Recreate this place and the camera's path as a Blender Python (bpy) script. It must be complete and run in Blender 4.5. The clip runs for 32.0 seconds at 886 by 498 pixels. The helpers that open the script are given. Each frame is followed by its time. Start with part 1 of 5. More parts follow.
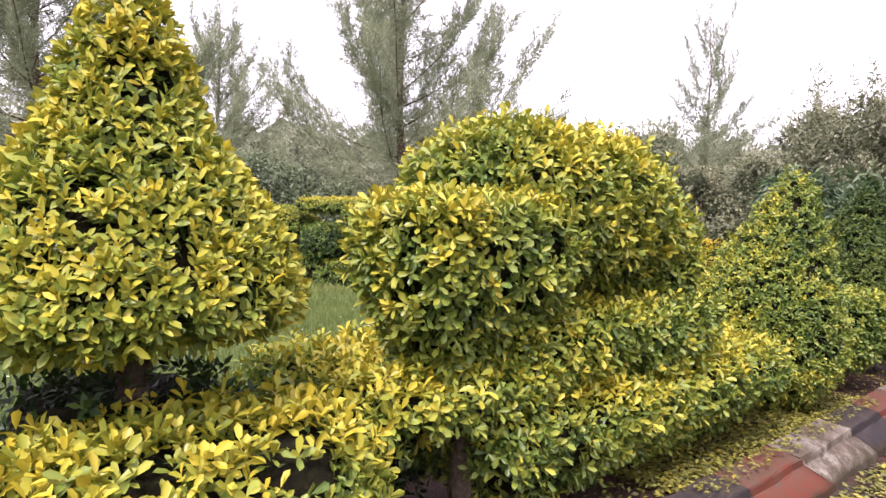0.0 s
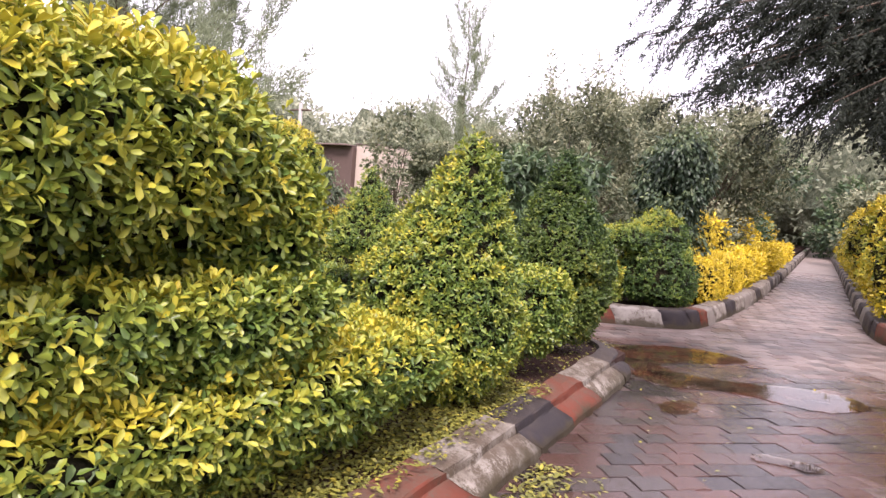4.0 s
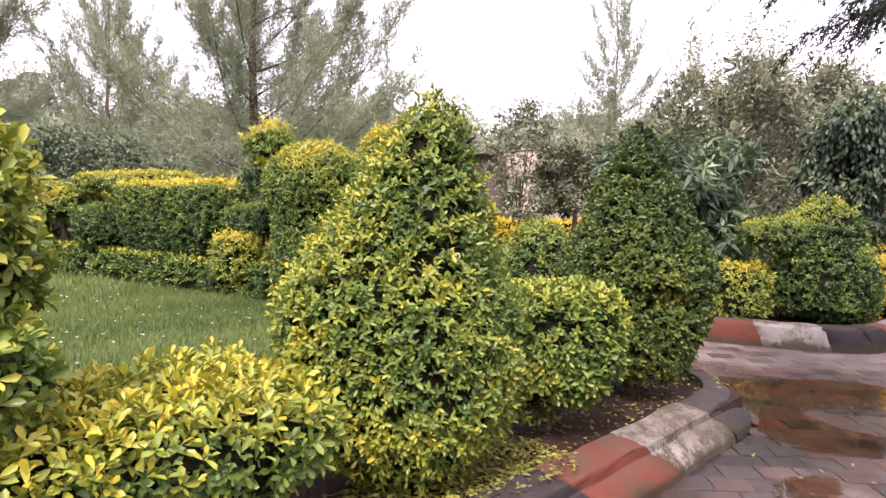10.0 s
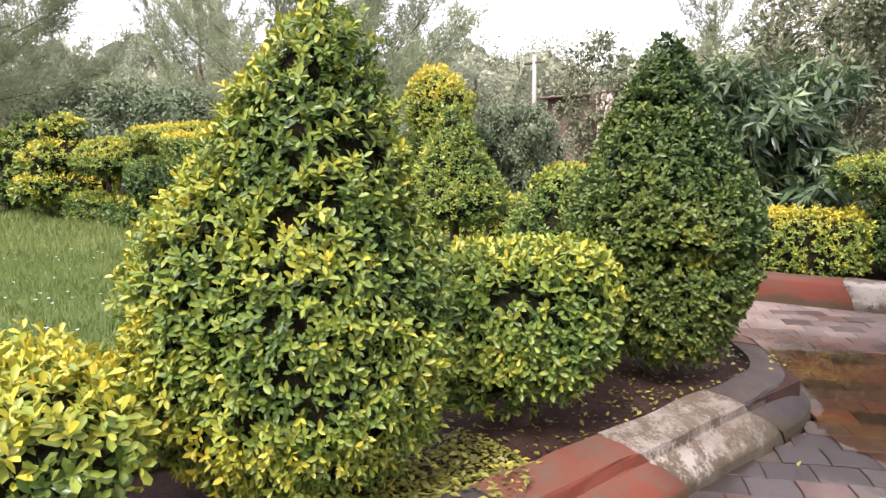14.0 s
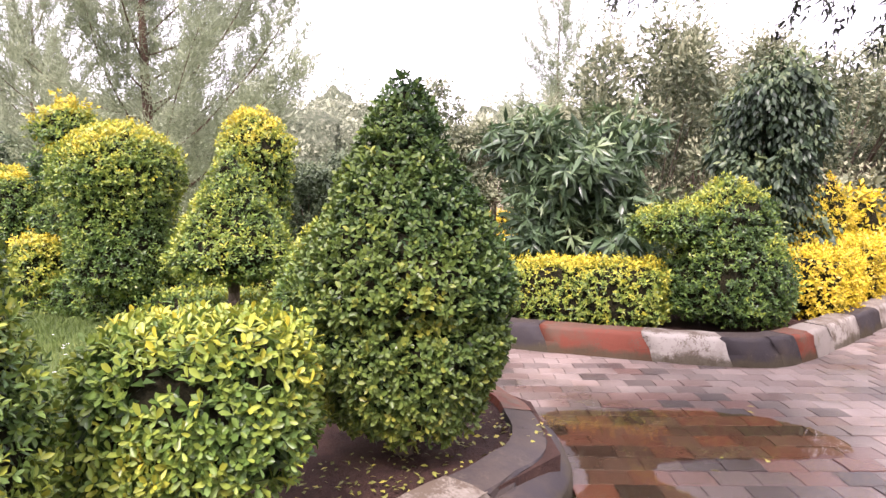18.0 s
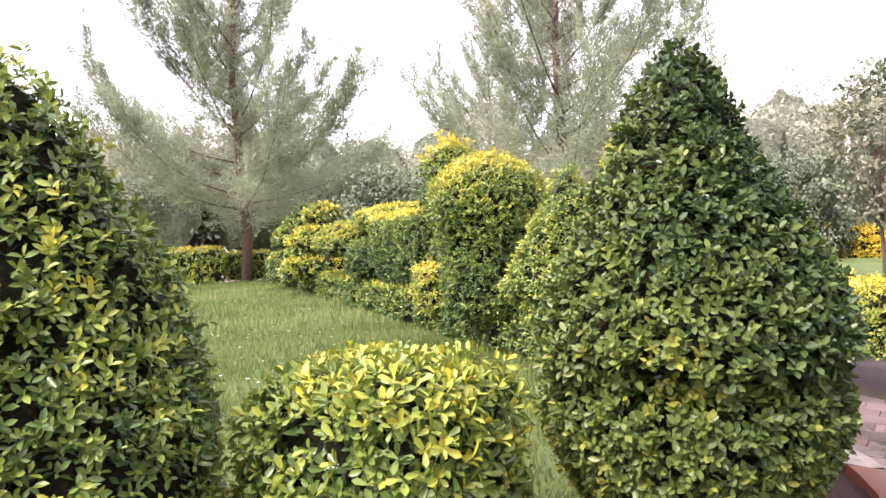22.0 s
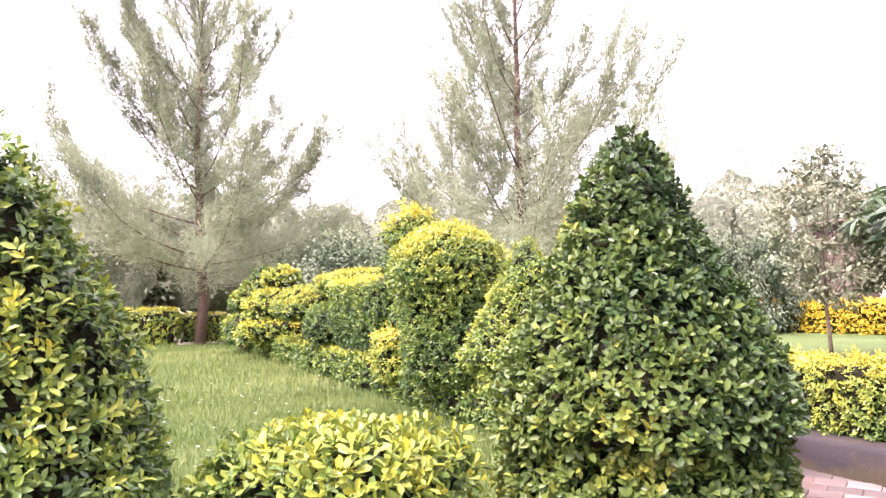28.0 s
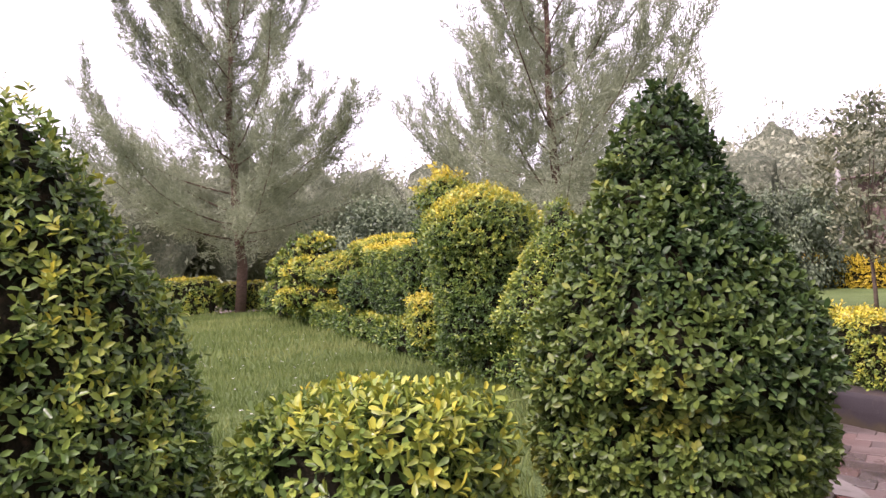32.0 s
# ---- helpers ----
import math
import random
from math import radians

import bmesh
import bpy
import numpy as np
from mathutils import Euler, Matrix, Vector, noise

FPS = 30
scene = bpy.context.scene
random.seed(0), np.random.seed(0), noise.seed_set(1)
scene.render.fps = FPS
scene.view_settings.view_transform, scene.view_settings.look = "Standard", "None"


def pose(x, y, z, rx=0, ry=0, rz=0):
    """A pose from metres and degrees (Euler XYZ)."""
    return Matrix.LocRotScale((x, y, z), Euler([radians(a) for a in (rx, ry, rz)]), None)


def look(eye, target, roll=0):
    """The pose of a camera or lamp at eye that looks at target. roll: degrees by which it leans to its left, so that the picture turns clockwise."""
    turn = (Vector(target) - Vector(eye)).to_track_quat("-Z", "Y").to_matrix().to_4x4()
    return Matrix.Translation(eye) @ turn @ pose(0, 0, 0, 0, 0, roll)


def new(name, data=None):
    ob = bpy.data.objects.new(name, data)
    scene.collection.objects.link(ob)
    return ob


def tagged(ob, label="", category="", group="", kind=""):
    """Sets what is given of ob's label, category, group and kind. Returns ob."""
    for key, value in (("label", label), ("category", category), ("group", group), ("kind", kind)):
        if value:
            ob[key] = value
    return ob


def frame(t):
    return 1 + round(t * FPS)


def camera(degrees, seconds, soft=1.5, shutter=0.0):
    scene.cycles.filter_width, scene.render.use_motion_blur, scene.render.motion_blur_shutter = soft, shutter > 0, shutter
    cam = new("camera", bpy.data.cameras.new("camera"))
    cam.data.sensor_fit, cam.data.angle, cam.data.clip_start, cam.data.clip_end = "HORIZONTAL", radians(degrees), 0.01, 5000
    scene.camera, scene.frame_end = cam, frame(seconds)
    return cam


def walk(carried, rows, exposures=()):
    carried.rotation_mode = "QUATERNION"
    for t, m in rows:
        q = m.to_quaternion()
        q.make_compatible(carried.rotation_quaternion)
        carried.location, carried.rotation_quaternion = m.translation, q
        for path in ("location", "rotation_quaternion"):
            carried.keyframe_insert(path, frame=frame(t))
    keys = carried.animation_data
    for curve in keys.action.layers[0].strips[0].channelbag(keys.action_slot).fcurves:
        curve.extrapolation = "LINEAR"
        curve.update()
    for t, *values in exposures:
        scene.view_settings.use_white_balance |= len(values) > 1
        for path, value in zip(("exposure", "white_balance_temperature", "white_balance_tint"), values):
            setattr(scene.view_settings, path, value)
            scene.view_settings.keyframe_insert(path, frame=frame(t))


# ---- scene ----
cam = camera(66.05, 32.0, soft=1.45)
PATH = [
    (0, (0.197, -0.533, 1.442), (-1.266, 0.827, 1.357), 1.5),
    (0.5, (0.194, -0.348, 1.450), (-1.135, 1.145, 1.408), 4.0),
    (1, (0.200, -0.148, 1.433), (-1.082, 1.382, 1.314), 3.4),
    (1.5, (0.274, 0.063, 1.419), (-0.950, 1.637, 1.269), 4.7),
    (2, (0.313, 0.194, 1.420), (-0.748, 1.883, 1.279), 4.7),
    (2.5, (0.284, 0.315, 1.400), (-0.613, 2.095, 1.236), 5.1),
    (4.5, (0.214, 0.862, 1.395), (-0.791, 2.588, 1.283), 2.9),
    (5, (0.195, 0.986, 1.380), (-0.925, 2.638, 1.254), 1.8),
    (5.5, (0.137, 1.157, 1.381), (-1.106, 2.720, 1.284), 2.8),
    (6, (0.129, 1.286, 1.375), (-1.153, 2.815, 1.240), 0.9),
    (6.5, (0.220, 1.461, 1.381), (-1.072, 2.984, 1.270), 0.5),
    (7, (0.327, 1.634, 1.386), (-0.999, 3.129, 1.320), 1.5),
    (7.5, (0.335, 1.773, 1.363), (-0.959, 3.295, 1.267), 1.1),
    (8, (0.294, 1.964, 1.369), (-0.955, 3.524, 1.313), 1.8),
    (8.5, (0.281, 2.075, 1.373), (-0.939, 3.659, 1.294), 0.8),
    (9, (0.296, 2.233, 1.360), (-0.997, 3.755, 1.258), 0.9),
    (9.5, (0.378, 2.350, 1.371), (-0.998, 3.798, 1.271), 1.0),
    (10, (0.393, 2.441, 1.367), (-0.976, 3.894, 1.243), 1.1),
    (10.5, (0.354, 2.587, 1.373), (-1.000, 4.057, 1.297), 1.9),
    (11, (0.323, 2.711, 1.375), (-1.014, 4.196, 1.281), 1.4),
    (11.5, (0.337, 2.869, 1.366), (-1.067, 4.291, 1.278), 2.2),
    (12, (0.394, 3.029, 1.369), (-1.114, 4.339, 1.274), 2.6),
    (12.5, (0.386, 3.148, 1.359), (-1.099, 4.481, 1.220), 1.1),
    (13, (0.335, 3.276, 1.360), (-1.161, 4.599, 1.245), 1.6),
    (13.5, (0.321, 3.362, 1.347), (-1.131, 4.714, 1.095), 0.7),
    (14, (0.344, 3.445, 1.339), (-1.211, 4.672, 1.064), -0.3),
    (14.5, (0.425, 3.494, 1.356), (-1.420, 4.233, 1.134), -1.1),
    (16.5, (0.330, 3.857, 1.371), (-1.305, 4.991, 1.171), -0.6),
    (17, (0.387, 4.063, 1.376), (-1.125, 5.368, 1.269), -0.1),
    (17.5, (0.480, 4.171, 1.371), (-0.951, 5.565, 1.264), -0.5),
    (18, (0.461, 4.295, 1.357), (-0.854, 5.795, 1.214), -0.1),
    (18.5, (0.388, 4.465, 1.355), (-0.918, 5.975, 1.239), -0.2),
    (19, (0.354, 4.617, 1.338), (-1.007, 6.074, 1.188), -0.4),
    (19.5, (0.398, 4.837, 1.289), (-1.182, 6.055, 1.144), 0.7),
    (20, (0.380, 4.982, 1.278), (-1.255, 6.129, 1.160), -1.8),
    (20.5, (0.305, 5.105, 1.274), (-1.420, 6.112, 1.173), -1.4),
    (21, (0.303, 5.182, 1.309), (-1.526, 5.985, 1.205), -0.9),
    (21.5, (0.343, 5.219, 1.317), (-1.582, 5.756, 1.246), -1.9),
    (22, (0.343, 5.239, 1.327), (-1.609, 5.670, 1.283), -2.9),
    (22.5, (0.360, 5.246, 1.338), (-1.589, 5.690, 1.388), -2.3),
    (23, (0.373, 5.244, 1.338), (-1.581, 5.668, 1.399), -2.2),
    (23.5, (0.378, 5.242, 1.342), (-1.569, 5.697, 1.372), -2.6),
    (24, (0.378, 5.243, 1.340), (-1.552, 5.764, 1.395), -2.0),
    (24.5, (0.393, 5.233, 1.341), (-1.550, 5.701, 1.416), -2.5),
    (25, (0.387, 5.230, 1.343), (-1.555, 5.707, 1.388), -3.3),
    (25.5, (0.387, 5.229, 1.344), (-1.559, 5.685, 1.395), -3.2),
    (26, (0.368, 5.240, 1.345), (-1.564, 5.751, 1.430), -2.2),
    (26.5, (0.406, 5.223, 1.342), (-1.518, 5.746, 1.499), -1.9),
    (28.5, (0.402, 5.222, 1.341), (-1.515, 5.775, 1.483), -1.5),
    (29, (0.396, 5.228, 1.343), (-1.533, 5.738, 1.482), -2.1),
    (29.5, (0.386, 5.232, 1.346), (-1.548, 5.725, 1.468), -2.6),
    (30, (0.388, 5.234, 1.345), (-1.549, 5.718, 1.457), -2.7),
    (30.5, (0.402, 5.225, 1.335), (-1.540, 5.698, 1.413), -2.6),
    (31, (0.387, 5.237, 1.336), (-1.555, 5.708, 1.389), -3.3),
    (31.5, (0.388, 5.239, 1.337), (-1.554, 5.713, 1.402), -3.1),
    (32, (0.397, 5.243, 1.335), (-1.551, 5.692, 1.379), -2.9),
]

EXPOSURES = [(t, e + 0.10, 6330, tint + 11) for t, e, tint in [(0, 0.88, 22), (5, 0.95, 21), (6, 0.78, 15), (7, 0.84, 18), (9, 0.94, 22), (12, 0.98, 20), (14, 1.15, 14), (17, 1.48, 21), (20, 1.50, 25), (22, 1.58, 24), (26.5, 1.46, 33), (28.5, 2.3, 29), (29.0, 2.35, 29), (29.5, 1.4, 29), (30.5, 0.36, 31), (31.0, 0.36, 31), (32.0, 0.9, 30)]]
walk(cam, [(t, look(eye, target, roll)) for t, eye, target, roll in PATH], EXPOSURES)

# ---- daylight: bright overcast sky with a weak, wide sun ----
SUN_ELEVATION, SUN_AZIMUTH = 52.0, 152.0
world = bpy.data.worlds.new("overcast_sky")
scene.world = world
world.use_nodes = True
wn = world.node_tree
wn.nodes.clear()
w_out = wn.nodes.new("ShaderNodeOutputWorld")
w_bg = wn.nodes.new("ShaderNodeBackground")
w_sky = wn.nodes.new("ShaderNodeTexSky")
w_sky.sky_type = "NISHITA"
w_sky.sun_disc = False
w_sky.sun_elevation = radians(SUN_ELEVATION)
w_sky.sun_rotation = radians(SUN_AZIMUTH)
w_sky.air_density, w_sky.dust_density = 1.0, 4.0
w_hs = wn.nodes.new("ShaderNodeHueSaturation")
w_hs.inputs["Saturation"].default_value = 0.25
w_mix = wn.nodes.new("ShaderNodeMix")
w_mix.data_type = "RGBA"
w_mix.inputs["Factor"].default_value = 0.72
w_mix.inputs["B"].default_value = (10.6, 10.7, 11.0, 1)
wn.links.new(w_sky.outputs["Color"], w_hs.inputs["Color"])
wn.links.new(w_hs.outputs["Color"], w_mix.inputs["A"])
wn.links.new(w_mix.outputs["Result"], w_bg.inputs["Color"])
w_bg.inputs["Strength"].default_value = 0.115
wn.links.new(w_bg.outputs["Background"], w_out.inputs["Surface"])

sun_data = bpy.data.lights.new("sun", "SUN")
sun_data.energy, sun_data.angle, sun_data.color = 2.6, radians(18), (1.0, 0.95, 0.86)
sun = new("sun", sun_data)
_a, _e = radians(SUN_AZIMUTH), radians(SUN_ELEVATION)
sun.matrix_world = look((math.sin(_a) * math.cos(_e) * 40, math.cos(_a) * math.cos(_e) * 40, math.sin(_e) * 40), (0, 0, 0))


# ---- materials ----
def material(name, rough=0.8, spec=0.4):
    m = bpy.data.materials.new(name)
    m.use_nodes = True
    b = m.node_tree.nodes["Principled BSDF"]
    b.inputs["Roughness"].default_value = rough
    b.inputs["Specular IOR Level"].default_value = spec
    return m, m.node_tree, b


def ramp(nt, stops):
    r = nt.nodes.new("ShaderNodeValToRGB")
    e = r.color_ramp.elements
    e[0].position, e[0].color = stops[0][0], (*stops[0][1], 1)
    e[1].position, e[1].color = stops[-1][0], (*stops[-1][1], 1)
    for p, c in stops[1:-1]:
        n = e.new(p)
        n.color = (*c, 1)
    return r


def noise_node(nt, scale, detail=4, rough=0.55, coord="Object"):
    tc = nt.nodes.new("ShaderNodeTexCoord")
    n = nt.nodes.new("ShaderNodeTexNoise")
    n.inputs["Scale"].default_value, n.inputs["Detail"].default_value, n.inputs["Roughness"].default_value = scale, detail, rough
    nt.links.new(tc.outputs[coord], n.inputs["Vector"])
    return n


def math_node(nt, op, a, b):
    n = nt.nodes.new("ShaderNodeMath")
    n.operation = op
    for i, v in enumerate((a, b)):
        if isinstance(v, (int, float)):
            n.inputs[i].default_value = v
        else:
            nt.links.new(v, n.inputs[i])
    return n.outputs[0]


def mix_node(nt, fac, a, b, blend="MIX"):
    n = nt.nodes.new("ShaderNodeMix")
    n.data_type, n.blend_type = "RGBA", blend
    for key, v in (("Factor", fac), ("A", a), ("B", b)):
        if isinstance(v, (int, float)):
            n.inputs[key].default_value = v
        elif isinstance(v, tuple):
            n.inputs[key].default_value = (*v, 1)
        else:
            nt.links.new(v, n.inputs[key])
    return n.outputs["Result"]


def bump_node(nt, height, strength, distance, b):
    n = nt.nodes.new("ShaderNodeBump")
    n.inputs["Strength"].default_value, n.inputs["Distance"].default_value = strength, distance
    nt.links.new(height, n.inputs["Height"])
    nt.links.new(n.outputs["Normal"], b.inputs["Normal"])


def leaf_material(name, stops, rough=0.4, through_light=0.22, spec=0.5):
    """Leaves coloured by a value kept on the mesh (age, and shade painted into bushes) with a random shift from leaf to
    leaf.
    """
    m, nt, b = material(name, rough, spec)
    at = nt.nodes.new("ShaderNodeAttribute")
    at.attribute_name = "leaf_tone"
    geo = nt.nodes.new("ShaderNodeNewGeometry")
    shift = math_node(nt, "MULTIPLY", math_node(nt, "SUBTRACT", geo.outputs["Random Per Island"], 0.5), 0.08)
    age = math_node(nt, "ADD", at.outputs["Fac"], shift)
    r = ramp(nt, stops)
    nt.links.new(age, r.inputs["Fac"])
    hs = nt.nodes.new("ShaderNodeHueSaturation")
    nt.links.new(r.outputs["Color"], hs.inputs["Color"])
    other = math_node(nt, "FRACT", math_node(nt, "MULTIPLY", geo.outputs["Random Per Island"], 37.7), 0)
    nt.links.new(math_node(nt, "ADD", math_node(nt, "MULTIPLY", other, 0.26), 0.87), hs.inputs["Value"])
    blot = noise_node(nt, 60, 3)
    col = mix_node(nt, math_node(nt, "MULTIPLY", blot.outputs["Fac"], 0.14), hs.outputs["Color"], (0.07, 0.09, 0.02))
    nt.links.new(col, b.inputs["Base Color"])
    nt.links.new(math_node(nt, "ADD", math_node(nt, "MULTIPLY", other, 0.25), rough - 0.1), b.inputs["Roughness"])
    tr = nt.nodes.new("ShaderNodeBsdfTranslucent")
    nt.links.new(col, tr.inputs["Color"])
    mx = nt.nodes.new("ShaderNodeMixShader")
    mx.inputs["Fac"].default_value = through_light
    out = nt.nodes["Material Output"]
    nt.links.new(b.outputs["BSDF"], mx.inputs[1])
    nt.links.new(tr.outputs["BSDF"], mx.inputs[2])
    nt.links.new(mx.outputs["Shader"], out.inputs["Surface"])
    return m


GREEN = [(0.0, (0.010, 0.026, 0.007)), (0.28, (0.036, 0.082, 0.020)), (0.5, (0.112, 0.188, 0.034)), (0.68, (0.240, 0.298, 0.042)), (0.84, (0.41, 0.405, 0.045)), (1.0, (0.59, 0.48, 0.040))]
M_HEDGE = leaf_material("topiary_leaf", GREEN, 0.40, 0.18, 0.42)
M_FIG = leaf_material("dark_topiary_leaf", [(0.0, (0.010, 0.030, 0.012)), (0.35, (0.036, 0.078, 0.021)), (0.7, (0.112, 0.162, 0.030)), (1.0, (0.34, 0.33, 0.045))], 0.42, 0.2, 0.34)
M_GOLD = leaf_material("golden_leaf", [(0.0, (0.06, 0.13, 0.015)), (0.35, (0.25, 0.27, 0.02)), (0.7, (0.58, 0.435, 0.022)), (1.0, (0.74, 0.55, 0.03))], 0.42)
# From needle to weeping fig, colours are lightened to paint haze and glare.
M_NEEDLE = leaf_material("hazed_casuarina_needle", [(0.0, (0.145, 0.170, 0.105)), (0.5, (0.33, 0.370, 0.24)), (1.0, (0.51, 0.545, 0.37))], 0.75, 0.4, 0.2)
M_OLIVE = leaf_material("hazed_olive_leaf", [(0.0, (0.105, 0.125, 0.075)), (0.5, (0.26, 0.275, 0.165)), (1.0, (0.45, 0.43, 0.28))], 0.55, 0.25, 0.3)
M_GREY = leaf_material("grey_shrub_leaf", [(0.0, (0.055, 0.08, 0.045)), (0.5, (0.15, 0.195, 0.11)), (1.0, (0.29, 0.34, 0.19))], 0.5, 0.2, 0.35)
M_MANGO = leaf_material("mango_leaf", [(0.0, (0.032, 0.060, 0.030)), (0.5, (0.088, 0.145, 0.064)), (1.0, (0.23, 0.29, 0.125))], 0.38, 0.2)
M_WEEP = leaf_material("weeping_fig_leaf", [(0.0, (0.024, 0.044, 0.028)), (0.5, (0.064, 0.100, 0.052)), (1.0, (0.21, 0.25, 0.10))], 0.4, 0.2, 0.35)
M_DARKTREE = leaf_material("shady_tree_leaf", [(0.0, (0.014, 0.020, 0.016)), (0.5, (0.034, 0.042, 0.032)), (1.0, (0.10, 0.11, 0.07))], 0.6, 0.2, 0.3)
M_GRASS = leaf_material("lawn_grass", [(0.0, (0.065, 0.105, 0.024)), (0.5, (0.145, 0.20, 0.052)), (1.0, (0.28, 0.31, 0.105))], 0.6, 0.3, 0.25)
M_LITTER = leaf_material("clipped_leaf", [(0.0, (0.07, 0.045, 0.022)), (0.4, (0.13, 0.135, 0.03)), (0.75, (0.25, 0.24, 0.04)), (1.0, (0.42, 0.35, 0.05))], 0.5, 0.1)


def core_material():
    # Almost black: shade between the twigs is painted into this colour.
    m, nt, b = material("shaded_twig_core", 0.95, 0.1)
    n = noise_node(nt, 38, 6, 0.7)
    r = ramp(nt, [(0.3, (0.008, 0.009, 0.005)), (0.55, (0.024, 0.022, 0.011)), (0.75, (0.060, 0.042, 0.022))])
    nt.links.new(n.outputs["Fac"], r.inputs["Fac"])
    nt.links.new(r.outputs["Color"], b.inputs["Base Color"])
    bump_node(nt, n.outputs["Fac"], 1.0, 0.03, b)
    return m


M_CORE = core_material()


def bark_material(name, dark, light):
    m, nt, b = material(name, 0.9, 0.2)
    n = noise_node(nt, 14, 6, 0.65)
    n2 = noise_node(nt, 70, 4)
    r = ramp(nt, [(0.3, dark), (0.7, light)])
    nt.links.new(math_node(nt, "ADD", math_node(nt, "MULTIPLY", n.outputs["Fac"], 0.7), math_node(nt, "MULTIPLY", n2.outputs["Fac"], 0.3)), r.inputs["Fac"])
    nt.links.new(r.outputs["Color"], b.inputs["Base Color"])
    bump_node(nt, n2.outputs["Fac"], 0.8, 0.02, b)
    return m


M_BARK = bark_material("grey_bark", (0.06, 0.045, 0.035), (0.20, 0.15, 0.11))
M_BARK_RED = bark_material("brown_bark", (0.07, 0.045, 0.032), (0.19, 0.125, 0.09))


def soil_material():
    m, nt, b = material("damp_soil", 0.85, 0.22)
    n = noise_node(nt, 9, 8, 0.7)
    n2 = noise_node(nt, 90, 5, 0.6)
    r = ramp(nt, [(0.3, (0.022, 0.012, 0.009)), (0.55, (0.06, 0.03, 0.022)), (0.8, (0.13, 0.075, 0.05))])
    nt.links.new(math_node(nt, "ADD", math_node(nt, "MULTIPLY", n.outputs["Fac"], 0.6), math_node(nt, "MULTIPLY", n2.outputs["Fac"], 0.4)), r.inputs["Fac"])
    nt.links.new(r.outputs["Color"], b.inputs["Base Color"])
    bump_node(nt, n2.outputs["Fac"], 0.9, 0.03, b)
    return m


def lawn_material():
    m, nt, b = material("lawn_turf", 0.85, 0.2)
    n = noise_node(nt, 0.8, 5, 0.6)
    n2 = noise_node(nt, 45, 5, 0.7)
    r = ramp(nt, [(0.3, (0.075, 0.115, 0.033)), (0.55, (0.138, 0.195, 0.06)), (0.8, (0.25, 0.28, 0.11))])
    nt.links.new(math_node(nt, "ADD", math_node(nt, "MULTIPLY", n.outputs["Fac"], 0.5), math_node(nt, "MULTIPLY", n2.outputs["Fac"], 0.5)), r.inputs["Fac"])
    nt.links.new(r.outputs["Color"], b.inputs["Base Color"])
    bump_node(nt, n2.outputs["Fac"], 1.0, 0.05, b)
    return m


def ground_material():
    m, nt, b = material("rough_ground", 0.9, 0.2)
    n = noise_node(nt, 0.25, 6, 0.6)
    n2 = noise_node(nt, 20, 5, 0.7)
    r = ramp(nt, [(0.35, (0.07, 0.10, 0.035)), (0.5, (0.13, 0.15, 0.06)), (0.65, (0.22, 0.18, 0.12))])
    nt.links.new(math_node(nt, "ADD", math_node(nt, "MULTIPLY", n.outputs["Fac"], 0.75), math_node(nt, "MULTIPLY", n2.outputs["Fac"], 0.25)), r.inputs["Fac"])
    nt.links.new(r.outputs["Color"], b.inputs["Base Color"])
    bump_node(nt, n2.outputs["Fac"], 0.8, 0.05, b)
    return m


